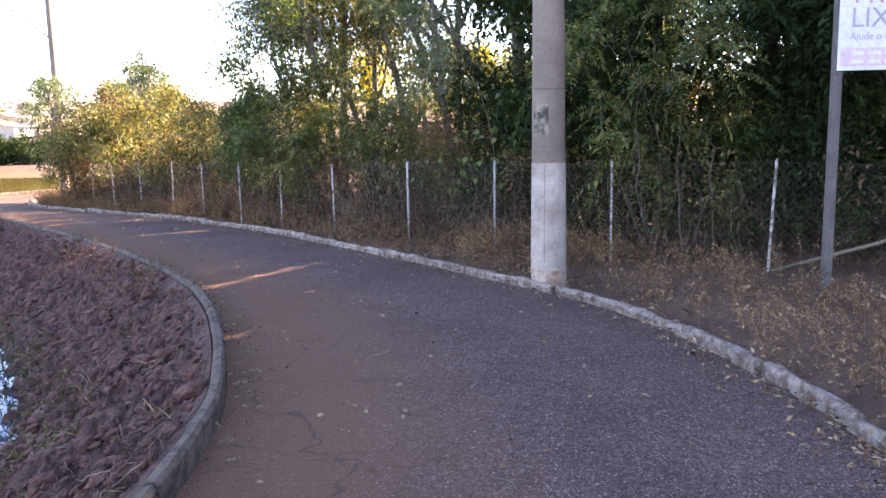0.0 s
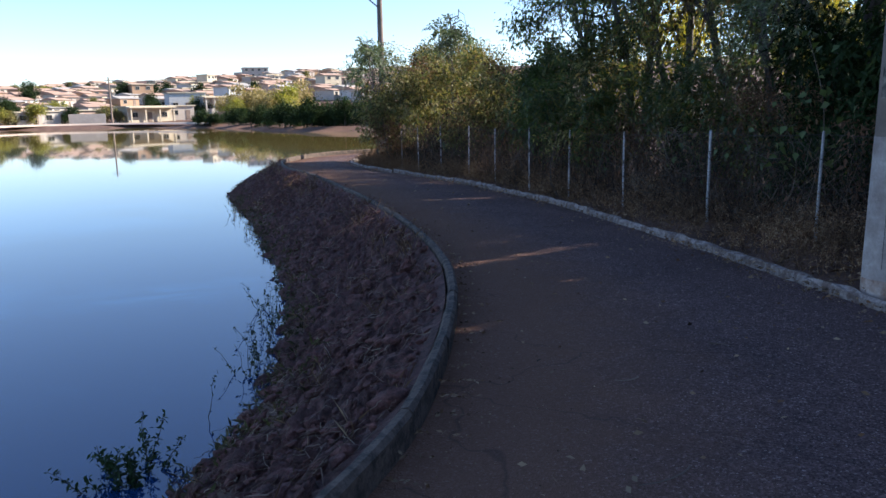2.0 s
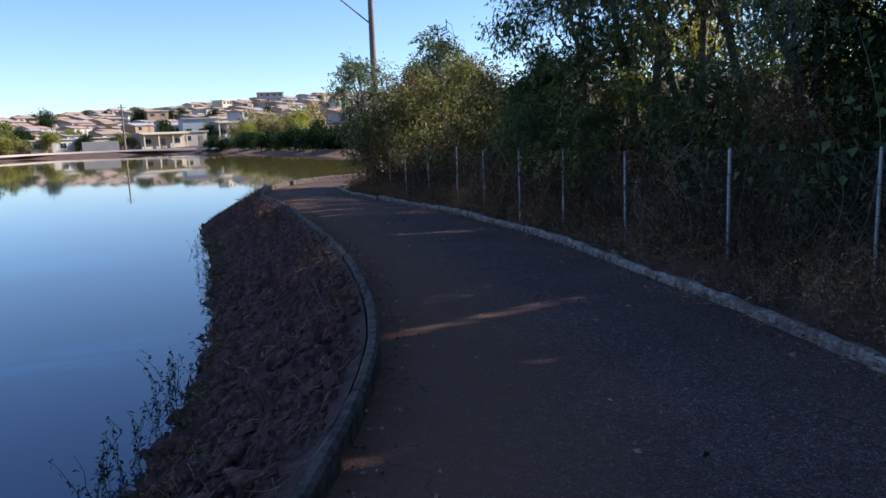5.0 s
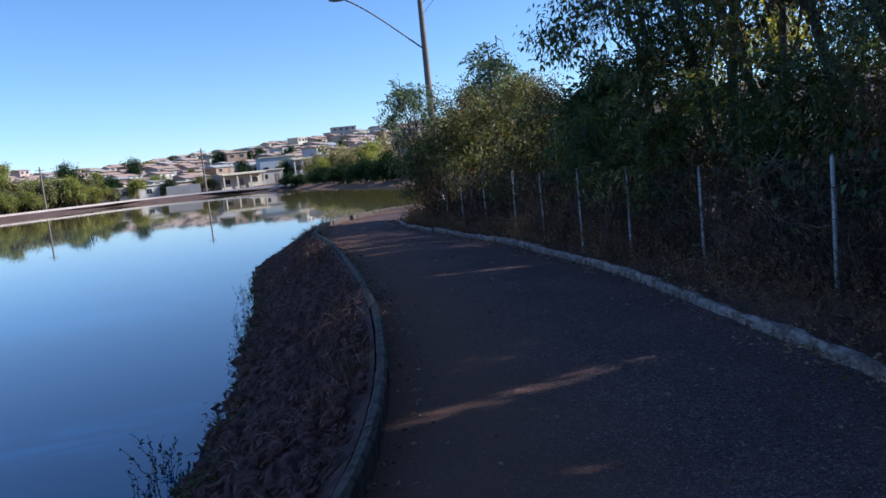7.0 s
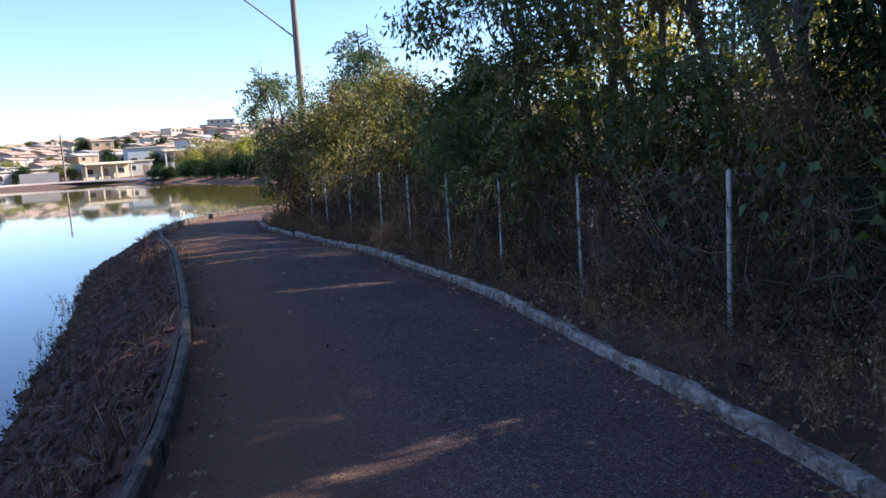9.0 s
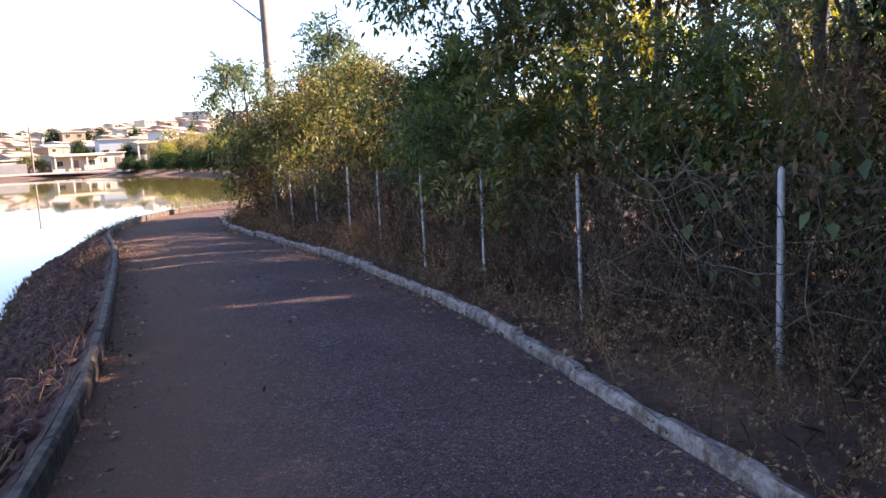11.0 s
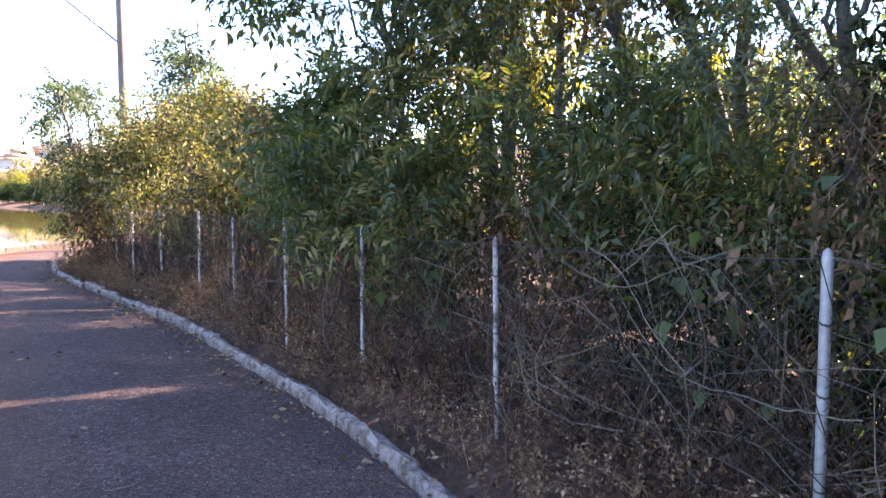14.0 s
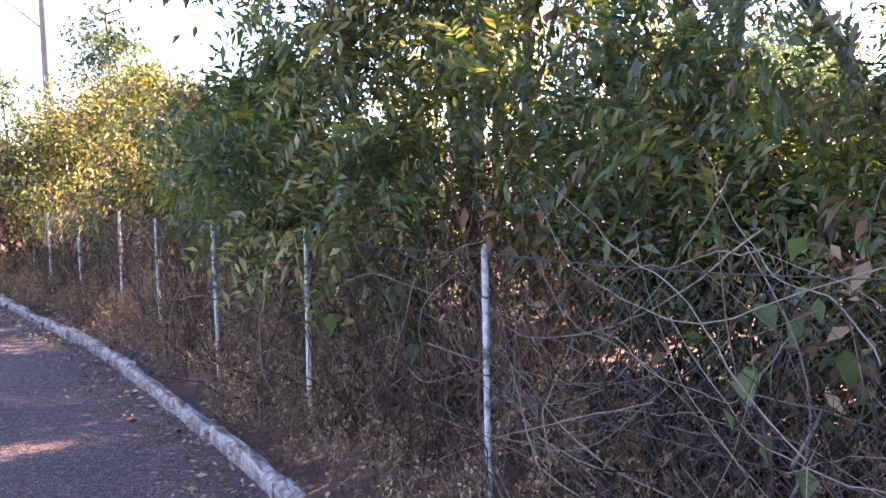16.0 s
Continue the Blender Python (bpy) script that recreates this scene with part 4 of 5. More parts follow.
def build_brush():
    """Tangled dry stems behind and through the fence."""
    rng = np.random.RandomState(55)
    n = 4600
    p, k = fence_side(rng, n, -0.05, 1.3)
    keep = (k > 140) | (rng.rand(n) < 0.3)
    p, k, n = p[keep], k[keep], int(keep.sum())
    z = ground_height(p)[0]
    t = np.linspace(0, 1, 6)
    h = rng.uniform(0.15, 1.5, n)
    lean = rng.normal(size=(n, 2)) * np.where(rng.rand(n) < 0.35, 0.45, 0.25)[:, None]
    path = np.zeros((n, 6, 3))
    path[:, :, 0] = p[:, 0:1] + lean[:, 0:1] * t + rng.normal(size=(n, 6)) * 0.03
    path[:, :, 1] = p[:, 1:2] + lean[:, 1:2] * t + rng.normal(size=(n, 6)) * 0.03
    path[:, :, 2] = z[:, None] - 0.05 + h[:, None] * (t - 0.25 * rng.rand(n)[:, None] * t**3)
    bend = np.cumsum(rng.normal(size=(n, 6, 3)) * 0.05, 1)
    path += bend
    v, f = tubes(path, rng.uniform(0.002, 0.006, n)[:, None] * (1 - 0.6 * t)[None], 3)
    tagged(new("dry_brush", raw_mesh("dry_brush", v, f, M_TWIG)), "tangle of dry brown stems behind the fence", "brush", kind="stuff")
    # dead leaves hanging in it
    m = 9000
    p, k = fence_side(rng, m, 0.0, 1.6)
    keep = fbm(p, 1.9, 71) > -0.25
    p, m = p[keep], int(keep.sum())
    z = ground_height(p)[0] + rng.rand(m) ** 0.8 * 1.35
    L = rng.uniform(0.03, 0.11, m)
    v, f = leaves(np.column_stack([p, z]), rng.normal(size=(m, 3)) + np.array([0, 0, -0.8]), L, L * 0.45, rng)
    tagged(new("dead_leaves", raw_mesh("dead_leaves", v, f, M_BROWN)), "shrivelled brown leaves caught in the dry stems", "leaves", kind="stuff")


build_brush()


def wander(rng, n, step):
    """A smooth random walk of n points."""
    w = np.cumsum(rng.normal(size=(n + 8, 3)) * step, 0)
    k = np.ones(7) / 7
    return np.stack([np.convolve(w[:, j], k, "same")[4:-4] for j in range(3)], 1)


def build_vines():
    rng = np.random.RandomState(66)
    for i in range(132):
        a = rng.randint(130, len(fence_line) - 70) if i < 110 else rng.randint(140, 215)
        high = 0.0 if i < 110 else 0.75
        span = rng.randint(5, 34)
        K = 26
        t = np.linspace(0, 1, K)
        idx = a + span * t
        g = np.stack([np.interp(idx, np.arange(len(fence_line)), fence_line[:, j]) for j in (0, 1)], 1)
        wob = wander(rng, K, 0.035)
        g = g + fence_out[a] * rng.uniform(-0.1, 0.3 + high * 0.6) + wob[:, :2]
        z0 = ground_z(*g[0])
        base, end, amp = rng.uniform(0.1, 1.22 + high), rng.uniform(0.1, 1.22 + high), rng.uniform(-0.1, 0.35)
        z = z0 + base + (end - base) * t - amp * np.sin(t * np.pi) + wob[:, 2]
        z = np.minimum(z, z0 + 1.35 + high)
        v, f = tubes([np.column_stack([g, z])], rng.uniform(0.0018, 0.0042) * (1 - 0.5 * t)[None], 5)
        tagged(new("vine", raw_mesh("vine", v, f, M_VINE, smooth=True)), "bare grey vine looping along the chain-link fence", "vine", "vines on the fence")


build_vines()


def build_dead_branches():
    """Pale fallen branches piled behind the fence."""
    rng = np.random.RandomState(67)
    t = np.linspace(0, 1, 14)
    for i in range(70):
        k = rng.randint(150, 235)
        x, y = fence_line[k] + fence_out[k] * rng.uniform(0.25, 0.9)
        a, L, tilt = rng.uniform(0, 6.3), rng.uniform(0.4, 1.0), rng.normal(0.1, 0.25)
        g = np.column_stack([x + L * (t - 0.5) * math.cos(a), y + L * (t - 0.5) * math.sin(a), L * (t - 0.5) * tilt])
        g += wander(rng, 14, 0.03)
        g[:, 2] += ground_z(x, y) + 0.03 - g[:, 2].min() + 0.5 * rng.rand() ** 2
        v, f = tubes([g], rng.uniform(0.003, 0.007) * (1 - 0.6 * t)[None], 6)
        tagged(new("branch", raw_mesh("branch", v, f, M_VINE, smooth=True)), "pale dead branch fallen in the brush behind the fence", "branch", "dead branches by the fence")


build_dead_branches()


def climber(x, y, z, n, seed):
    """A climber with broad leaves on the fence."""
    rng = np.random.RandomState(seed)
    thing = tagged(new("climber"), "broad-leaved green climber hanging on the fence", "climber", "climbers on the fence")
    t = np.linspace(0, 1, 12)
    base = np.array([x, y, ground_z(x, y)])
    path = base + np.column_stack([0.25 * np.sin(t * 3), -0.1 * t, (z + 0.3) * t])
    v, f = tubes([path], [0.007 * (1 - 0.6 * t)], 6)
    part("stalk", raw_mesh("stalk", v, f, M_VINE, smooth=True), None, thing)
    for _ in range(n):
        p = path[rng.randint(5, 12)] + rng.normal(size=3) * np.array([0.2, 0.12, 0.14])
        L = rng.uniform(0.07, 0.13)
        v, f = leaves(p[None], rng.normal(size=(1, 3)) + np.array([[-0.3, -0.6, -0.6]]), np.array([L]), np.array([L * 0.85]), rng, 0.5)
        part("leaf", raw_mesh("leaf", v, f, M_GREEN), None, thing)


for i, (x, y, z, n) in enumerate(((-0.25, 11.55, 1.0, 26), (0.25, 10.95, 1.1, 24), (-1.1, 12.5, 0.9, 14), (-2.7, 14.15, 0.8, 12), (0.5, 10.7, 1.9, 26))):
    climber(x, y, z, n, 820 + i)


def build_verge():
    """Dry grass between kerb and fence, and along the bank's foot."""
    rng = np.random.RandomState(88)
    n = 5000
    k = rng.randint(24, len(RIGHT) - 60, n)
    nr = -side_of(RIGHT)
    p = RIGHT[k] + nr[k] * (0.2 + 2.0 * rng.rand(n))[:, None] + rng.normal(size=(n, 2)) * 0.12
    p = p[(line_distance(p, RIGHT[::2]) > 0.16) & ((p[:, 1] > 9) | (rng.rand(n) < 0.5))]
    n = len(p)
    keep = fbm(p, 1.4, 4) + rng.normal(0, 0.4, n) + 0.55 > 0
    p = p[keep]
    n = len(p)
    z = ground_height(p)[0]
    h = 0.06 + 0.16 * rng.rand(n) ** 1.5 * (1 + 0.5 * fbm(p, 1.1, 9))
    per = 3
    pos = np.repeat(np.column_stack([p, z - 0.03]), per, 0)
    d = rng.normal(size=(n * per, 3)) * 0.42 + np.array([0, 0, 1.0])
    L = np.repeat(h, per) * rng.uniform(0.6, 1.2, n * per)
    v, f = leaves(pos, d, L, 0.0012 + 0.002 * rng.rand(n * per), rng, droop=0.5)
    tagged(new("dry_grass", raw_mesh("dry_grass", v, f, M_STRAW)), "dry straw-coloured grass along the fence verge", "grass", kind="stuff")
    # dry branching weeds: a thin stalk, side twigs, and small crumpled leaves
    m = 9500
    k = rng.randint(24, len(RIGHT) - 60, m)
    p = RIGHT[k] + nr[k] * rng.uniform(0.25, 2.1, m)[:, None] + rng.normal(size=(m, 2)) * 0.12
    p = p[(fbm(p, 1.1, 41) + rng.normal(0, 0.45, m) > -0.75) & (line_distance(p, RIGHT[::2]) > 0.18) & ((p[:, 1] > 9) | (rng.rand(m) < 0.4))]
    m = len(p)
    z = ground_height(p)[0]
    H = rng.uniform(0.12, 0.5, m) * (0.8 + 0.3 * fbm(p, 0.9, 43))
    lean = rng.normal(size=(m, 2)) * 0.1
    t = np.linspace(0, 1, 5)
    stalk = np.stack([p[:, 0:1] + lean[:, 0:1] * t, p[:, 1:2] + lean[:, 1:2] * t, z[:, None] - 0.03 + (H[:, None] + 0.03) * t], 2)
    sv, sf = tubes(stalk, 0.0022 * np.ones((m, 1)) * (1 - 0.6 * t)[None], 3)
    q = 5
    u = rng.uniform(0.2, 1.0, (m, q))
    base = np.stack([p[:, 0:1] + lean[:, 0:1] * u, p[:, 1:2] + lean[:, 1:2] * u, z[:, None] + H[:, None] * u], 2).reshape(-1, 3)
    way = rng.normal(size=(m * q, 3)) * np.array([1, 1, 0.4]) + np.array([0, 0, 0.8])
    way = way / np.linalg.norm(way, axis=1, keepdims=True) * rng.uniform(0.04, 0.15, m * q)[:, None]
    tw = base[:, None] + way[:, None] * np.linspace(0, 1, 3)[None, :, None]
    tv, tf = tubes(tw, np.full((m * q, 3), 0.0012), 3)
    tagged(new("weed_stalks", raw_mesh("weed_stalks", np.vstack([sv, tv]), np.vstack([sf, tf + len(sv)]), M_STRAW)), "thin dry branching weed stalks along the verge", "weeds", kind="stuff")
    r = 8
    pos = (base[:, None] + way[:, None] * rng.uniform(0.2, 1.1, (m * q, r))[:, :, None]).reshape(-1, 3) + rng.normal(size=(m * q * r, 3)) * 0.008
    L = rng.uniform(0.01, 0.032, len(pos))
    v, f = leaves(pos, rng.normal(size=pos.shape), L, L * 0.6, rng)
    tagged(new("seed_heads", raw_mesh("seed_heads", v, f, M_STRAW)), "brown crumpled leaves and seed heads of dry weeds", "weeds", kind="stuff")
    # bank grass
    n = 1500
    q = np.array([bank_point(rng, 0.15, 2.1) for _ in range(n)])
    q = q[fbm(q[:, :2], 1.2, 14) + 0.35 * (rng.rand(n) - 0.3) > 0.1]
    pos = np.repeat(q, 5, 0) + rng.normal(size=(len(q) * 5, 3)) * 0.02
    d = rng.normal(size=(len(pos), 3)) * 0.5 + np.array([0, 0, 0.9])
    L = rng.uniform(0.06, 0.24, len(pos))
    v, f = leaves(pos, d, L, 0.002 + 0.003 * rng.rand(len(pos)), rng)
    tagged(new("bank_grass", raw_mesh("bank_grass", v, f, M_STRAW)), "sparse dry grass tufts on the lake bank", "grass", kind="stuff")
    # taller dry weeds beside the lake kerb
    n = 300
    q = np.array([bank_point(rng, 0.12, 0.7) for _ in range(n)])
    q = q[(fbm(q[:, :2], 0.8, 24) > -0.1) & (q[:, 1] > 8.5)]
    pos = np.repeat(q, 9, 0) + rng.normal(size=(len(q) * 9, 3)) * np.array([0.03, 0.03, 0.01])
    L = rng.uniform(0.1, 0.34, len(pos))
    v, f = leaves(pos, rng.normal(size=(len(pos), 3)) * 0.3 + np.array([0, 0, 1.0]), L, 0.0015 + 0.0025 * rng.rand(len(pos)), rng)
    tagged(new("kerb_weeds", raw_mesh("kerb_weeds", v, f, M_STRAW)), "thin dry weeds growing along the lake kerb", "weeds", kind="stuff")
    # weeds at the water's edge
    n = 2300
    q = np.array([bank_point(rng, 1.15 + 0.6 * rng.rand(), 1.95) for _ in range(n)])
    pos = np.repeat(q, 7, 0) + rng.normal(size=(n * 7, 3)) * np.array([0.04, 0.04, 0.03])
    d = rng.normal(size=(len(pos), 3)) * 0.7 + np.array([0, 0, 0.7])
    L = rng.uniform(0.04, 0.13, len(pos))
    v, f = leaves(pos, d, L, L * 0.22, rng)
    tagged(new("shore_weeds", raw_mesh("shore_weeds", v, f, M_MOSS)), "low dark weeds along the water's edge", "weeds", kind="stuff")
    # litter on the path and the verge
    n = 11000
    k = rng.randint(24, len(RIGHT) - 60, n)
    u = np.where(rng.rand(n) < 0.2, rng.normal(-0.08, 0.2, n), np.where(rng.rand(n) < 0.85, rng.uniform(0.15, 2.2, n), rng.uniform(-3, 0.1, n)))
    p = RIGHT[k] + nr[k] * u[:, None]
    tang = np.stack([nr[k][:, 1], -nr[k][:, 0]], 1)
    p = p + tang * rng.uniform(-0.14, 0.14, n)[:, None]
    inside = u < 0
    z = np.where(inside, level(p[:, 1]) + 0.028, np.where(u < 0.18, level(p[:, 1]) + 0.1, ground_height(p)[0] + 0.03))
    d = rng.normal(size=(n, 3)) * np.array([1, 1, 0.12])
    L = rng.uniform(0.015, 0.065, n)
    v, f = leaves(np.column_stack([p, z]), d, L, L * 0.5, rng, 0.0)
    tagged(new("leaf_litter", raw_mesh("leaf_litter", v, f, M_LITTER)), "fallen brown leaves scattered along the kerb", "leaves", kind="stuff")
    # drifts of dead leaves against the wood-side kerb
    n = 4200
    k = rng.randint(40, 160, n)
    p = RIGHT[k] - nr[k] * np.abs(rng.normal(0.02, 0.13, n))[:, None] + rng.normal(size=(n, 2)) * 0.09
    keep = (fbm(p, 0.9, 61) + rng.normal(0, 0.3, n) > 0.0) & (line_distance(p, RIGHT) > 0.02) & (line_distance(p, LEFT[::3]) < 3.9)
    p = p[keep]
    n = len(p)
    L = rng.uniform(0.015, 0.06, n)
    v, f = leaves(np.column_stack([p, level(p[:, 1]) + 0.002 + 0.03 * rng.rand(n)]), rng.normal(size=(n, 3)) * np.array([1, 1, 0.35]), L, L * 0.45, rng, 0.1)
    tagged(new("leaf_drift", raw_mesh("leaf_drift", v, f, M_LITTER)), "drifts of curled dead leaves against the white kerb", "leaves", kind="stuff")
    n = 2400
    k = rng.randint(40, 170, n)
    p = LEFT[k] - side_of(LEFT)[k] * (0.02 + np.abs(rng.normal(0, 0.16, n)))[:, None]
    d = rng.normal(size=(n, 3)) * np.array([1, 1, 0.25])
    L = rng.uniform(0.01, 0.05, n)
    v, f = leaves(np.column_stack([p, level(p[:, 1]) + 0.004 + 0.02 * rng.rand(n)]), d, L, L * 0.5, rng, 0.0)
    tagged(new("kerb_litter", raw_mesh("kerb_litter", v, f, M_LITTER)), "brown leaf crumbs and dirt along the lake kerb", "leaves", kind="stuff")
    # loose grit on the asphalt, thicker towards its edges
    n = 9000
    k = rng.randint(50, 190, n)
    u = rng.beta(0.55, 0.55, n) * 3.4 + 0.03
    p = RIGHT[k] - nr[k] * u[:, None] + rng.normal(size=(n, 2)) * 0.1
    p = p[(lake_distance(p) < -0.04) & (line_distance(p, RIGHT) > 0.03)]
    n = len(p)
    r = 0.0018 + 0.0045 * rng.rand(n) ** 2.5
    octa = np.array([(1, 0, 0), (-1, 0, 0), (0, 1, 0), (0, -1, 0), (0, 0, 0.8), (0, 0, -0.8)])
    v = np.column_stack([p, level(p[:, 1]) + 0.012])[:, None] + octa[None] * r[:, None, None] * rng.uniform(0.6, 1.4, (n, 6, 1))
    f = np.arange(n)[:, None, None] * 6 + np.array([(0, 2, 4), (2, 1, 4), (1, 3, 4), (3, 0, 4), (2, 0, 5), (1, 2, 5), (3, 1, 5), (0, 3, 5)])[None]
    tagged(new("path_grit", raw_mesh("path_grit", v.reshape(-1, 3), f.reshape(-1, 3), M_LITTER)), "loose pale grit strewn over the asphalt path", "grit", kind="stuff")
    for _ in range(16):
        k = rng.randint(60, 170)
        p = RIGHT[k] + nr[k] * rng.uniform(-2.6, -0.1)
        a, L = rng.uniform(0, 6.3), rng.uniform(0.12, 0.35)
        t = np.linspace(0, 1, 7)
        g = np.column_stack([p[0] + L * t * math.cos(a) + 0.03 * np.sin(t * 5), p[1] + L * t * math.sin(a) + 0.02 * np.sin(t * 7), np.full(7, float(level(p[1])) + 0.031)])
        v, f = tubes([g], [0.005 * (1 - 0.6 * t)], 5)
        tagged(new("twig", raw_mesh("twig", v, f, M_TWIG)), "small dry twig lying on the asphalt", "twig", "twigs on the path")


build_verge()


def water_weed(x, y, h, n, seed, dense):
    rng = np.random.RandomState(seed)
    thing = tagged(new("water_weed"), "dark leafy weed standing in the lake's edge", "weed", "weeds in the water")
    t = np.linspace(0, 1, 8)
    start = np.column_stack([x + rng.normal(size=n) * 0.05, y + rng.normal(size=n) * 0.05, np.full(n, WATER_Z - 0.2)])
    lean = np.column_stack([rng.normal(-0.05, 0.14, n), rng.normal(0, 0.14, n), h * rng.uniform(0.5, 1, n) + 0.2])
    path = start[:, None] + lean[:, None] * t[None, :, None] + rng.normal(size=(n, 8, 3)) * 0.01
    for one in path:
        v, f = tubes([one], [0.006 * (1 - 0.7 * t)], 4)
        part("stalk", raw_mesh("stalk", v, f, M_BARK), None, thing)
    m = n * dense
    i, s = rng.randint(0, n, m), rng.uniform(0.35, 1, m)
    pos = start[i] + lean[i] * s[:, None]
    L = rng.uniform(0.025, 0.06, m)
    v, f = leaves(pos + rng.normal(size=(m, 3)) * 0.012, rng.normal(size=(m, 3)) + np.array([0, 0, 0.3]), L, L * 0.4, rng)
    tagged(part("leaf_spray", raw_mesh("leaf_spray", v, f, M_DARK), None, thing), kind="stuff")


for i, (x, y, h, n, d) in enumerate([(-3.62, 4.72, 0.32, 7, 60), (-3.7, 4.6, 0.26, 6, 55), (-3.55, 4.55, 0.2, 6, 45), (-3.75, 5.5, 0.5, 1, 10), (-4.1, 6.55, 0.42, 6, 16), (-4.25, 6.9, 0.45, 6, 16), (-5.05, 8.1, 0.4, 6, 14),
                                     (-5.4, 8.6, 0.35, 6, 14), (-4.75, 7.7, 0.3, 6, 12), (-7.9, 11.9, 0.25, 8, 10), (-9.4, 13.4, 0.28, 8, 10), (-11.4, 15.6, 0.3, 8, 10), (-4.9, 8.2, 0.6, 2, 20)]):
    water_weed(x, y, h, n, 300 + i, d)


# ---- poles, sign, lamp ----
def utility_pole(x, y, r, label, painted):
    z = ground_z(x, y)
    pole = tagged(new("utility_pole"), label, "pole")
    t = np.linspace(0, 1, 14)
    for nm, z0, z1, mat, grow in (("muddy_foot", -0.3, 0.2, M_SPLASH, 0.002), ("painted_base", 0.2, painted, M_WHITEWASH, 0.002), ("shaft", painted, 9.0, M_CONC, 0.0)):
        zz = z0 + (z1 - z0) * t
        path = np.column_stack([np.full(14, x), np.full(14, y), z + zz])
        v, f = tubes([path], [r + grow - 0.0095 * np.maximum(zz, 0)], 24)
        part(nm, raw_mesh(nm, v, f, mat, smooth=True), None, pole)
    return pole, z


POLE_A, POLE_B = (1.165, 8.22), (-14.1, 28.3)
pa, za = utility_pole(*POLE_A, 0.195, "thick round concrete pole, whitewashed round its foot", 1.36)
# stripped label and wire bands on the near pole
for zz in (2.16,):
    a = np.linspace(0, 2 * np.pi, 25)
    v, f = tubes([np.column_stack([POLE_A[0] + 0.184 * np.cos(a), POLE_A[1] + 0.184 * np.sin(a), za + zz + 0.03 * np.sin(a * 1.0)])], np.full((1, 25), 0.003), 5)
    part("wire_band", raw_mesh("wire_band", v, f, M_WIRE), None, pa, "thin rusty wire band")
a = np.linspace(math.radians(205), math.radians(262), 8)
v = np.array([(POLE_A[0] + 0.183 * math.cos(q), POLE_A[1] + 0.183 * math.sin(q), za + h) for h in (1.66, 1.98) for q in a])
part("paper_remnant", raw_mesh("paper_remnant", v, [(i, i + 1, i + 9, i + 8) for i in range(7)], two_scale("old_paper", (0.05, 0.045, 0.04), (0.26, 0.22, 0.18), 9, 40, contrast=0.08)), None, pa, "torn remnant of a pasted notice")
# seam down the shaft
t = np.linspace(0, 1, 6)
q = math.radians(248)
v, f = tubes([np.column_stack([np.full(6, POLE_A[0] + math.cos(q) * (0.194 - 0.01 * t)), np.full(6, POLE_A[1] + math.sin(q) * (0.194 - 0.01 * t)), za + 0.3 + 1.05 * t])], np.full((1, 6), 0.002), 4)
part("seam", raw_mesh("seam", v, f, M_WIRE), None, pa)
pb, zb = utility_pole(*POLE_B, 0.16, "concrete street-lamp pole with a long arm at the bend", 1.35)


def street_lamp_arm():
    t = np.linspace(0, 1, 14)
    g = np.column_stack([POLE_B[0] - 2.4 * t, POLE_B[1] - 1.2 * t, zb + 5.75 + 2.3 * t - 0.25 * t**4])
    v, f = tubes([g], np.full((1, 14), 0.028), 8)
    arm = part("lamp_arm", raw_mesh("lamp_arm", v, f, M_STEEL, smooth=True), None, pb, "thin galvanised arm")
    e = g[-1]
    bm = bmesh.new()
    bmesh.ops.create_uvsphere(bm, u_segments=16, v_segments=10, radius=1, matrix=Matrix.Translation((e[0] - 0.2, e[1] - 0.1, e[2] + 0.03)) @ Matrix.Rotation(radians(25), 4, "Z") @ Matrix.Diagonal((0.34, 0.13, 0.08, 1)))
    part("lamp_head", bm, M_STEEL, arm, "grey street lamp head")


street_lamp_arm()


def wire(a, b, sag, r=0.008):
    t = np.linspace(0, 1, 24)
    g = np.array(a)[None] * (1 - t)[:, None] + np.array(b)[None] * t[:, None]
    g[:, 2] -= sag * 4 * t * (1 - t)
    v, f = tubes([g], np.full((1, 24), r), 5)
    tagged(new("overhead_wire", raw_mesh("overhead_wire", v, f, M_WIRE)), "thin dark overhead wire between the concrete poles", "wire", "wires between the poles")


for dz, s in ((7.0, 0.5), (7.35, 0.55), (8.6, 0.4)):
    wire((POLE_B[0] + 0.1, POLE_B[1], zb + dz), (POLE_A[0], POLE_A[1] + 0.1, za + dz + 0.1), s)
wire((POLE_B[0], POLE_B[1], zb + 8.6), (-6, 70, 9), 0.6)
wire((POLE_A[0], POLE_A[1], za + 8.6), (3, -24, 9), 0.5)


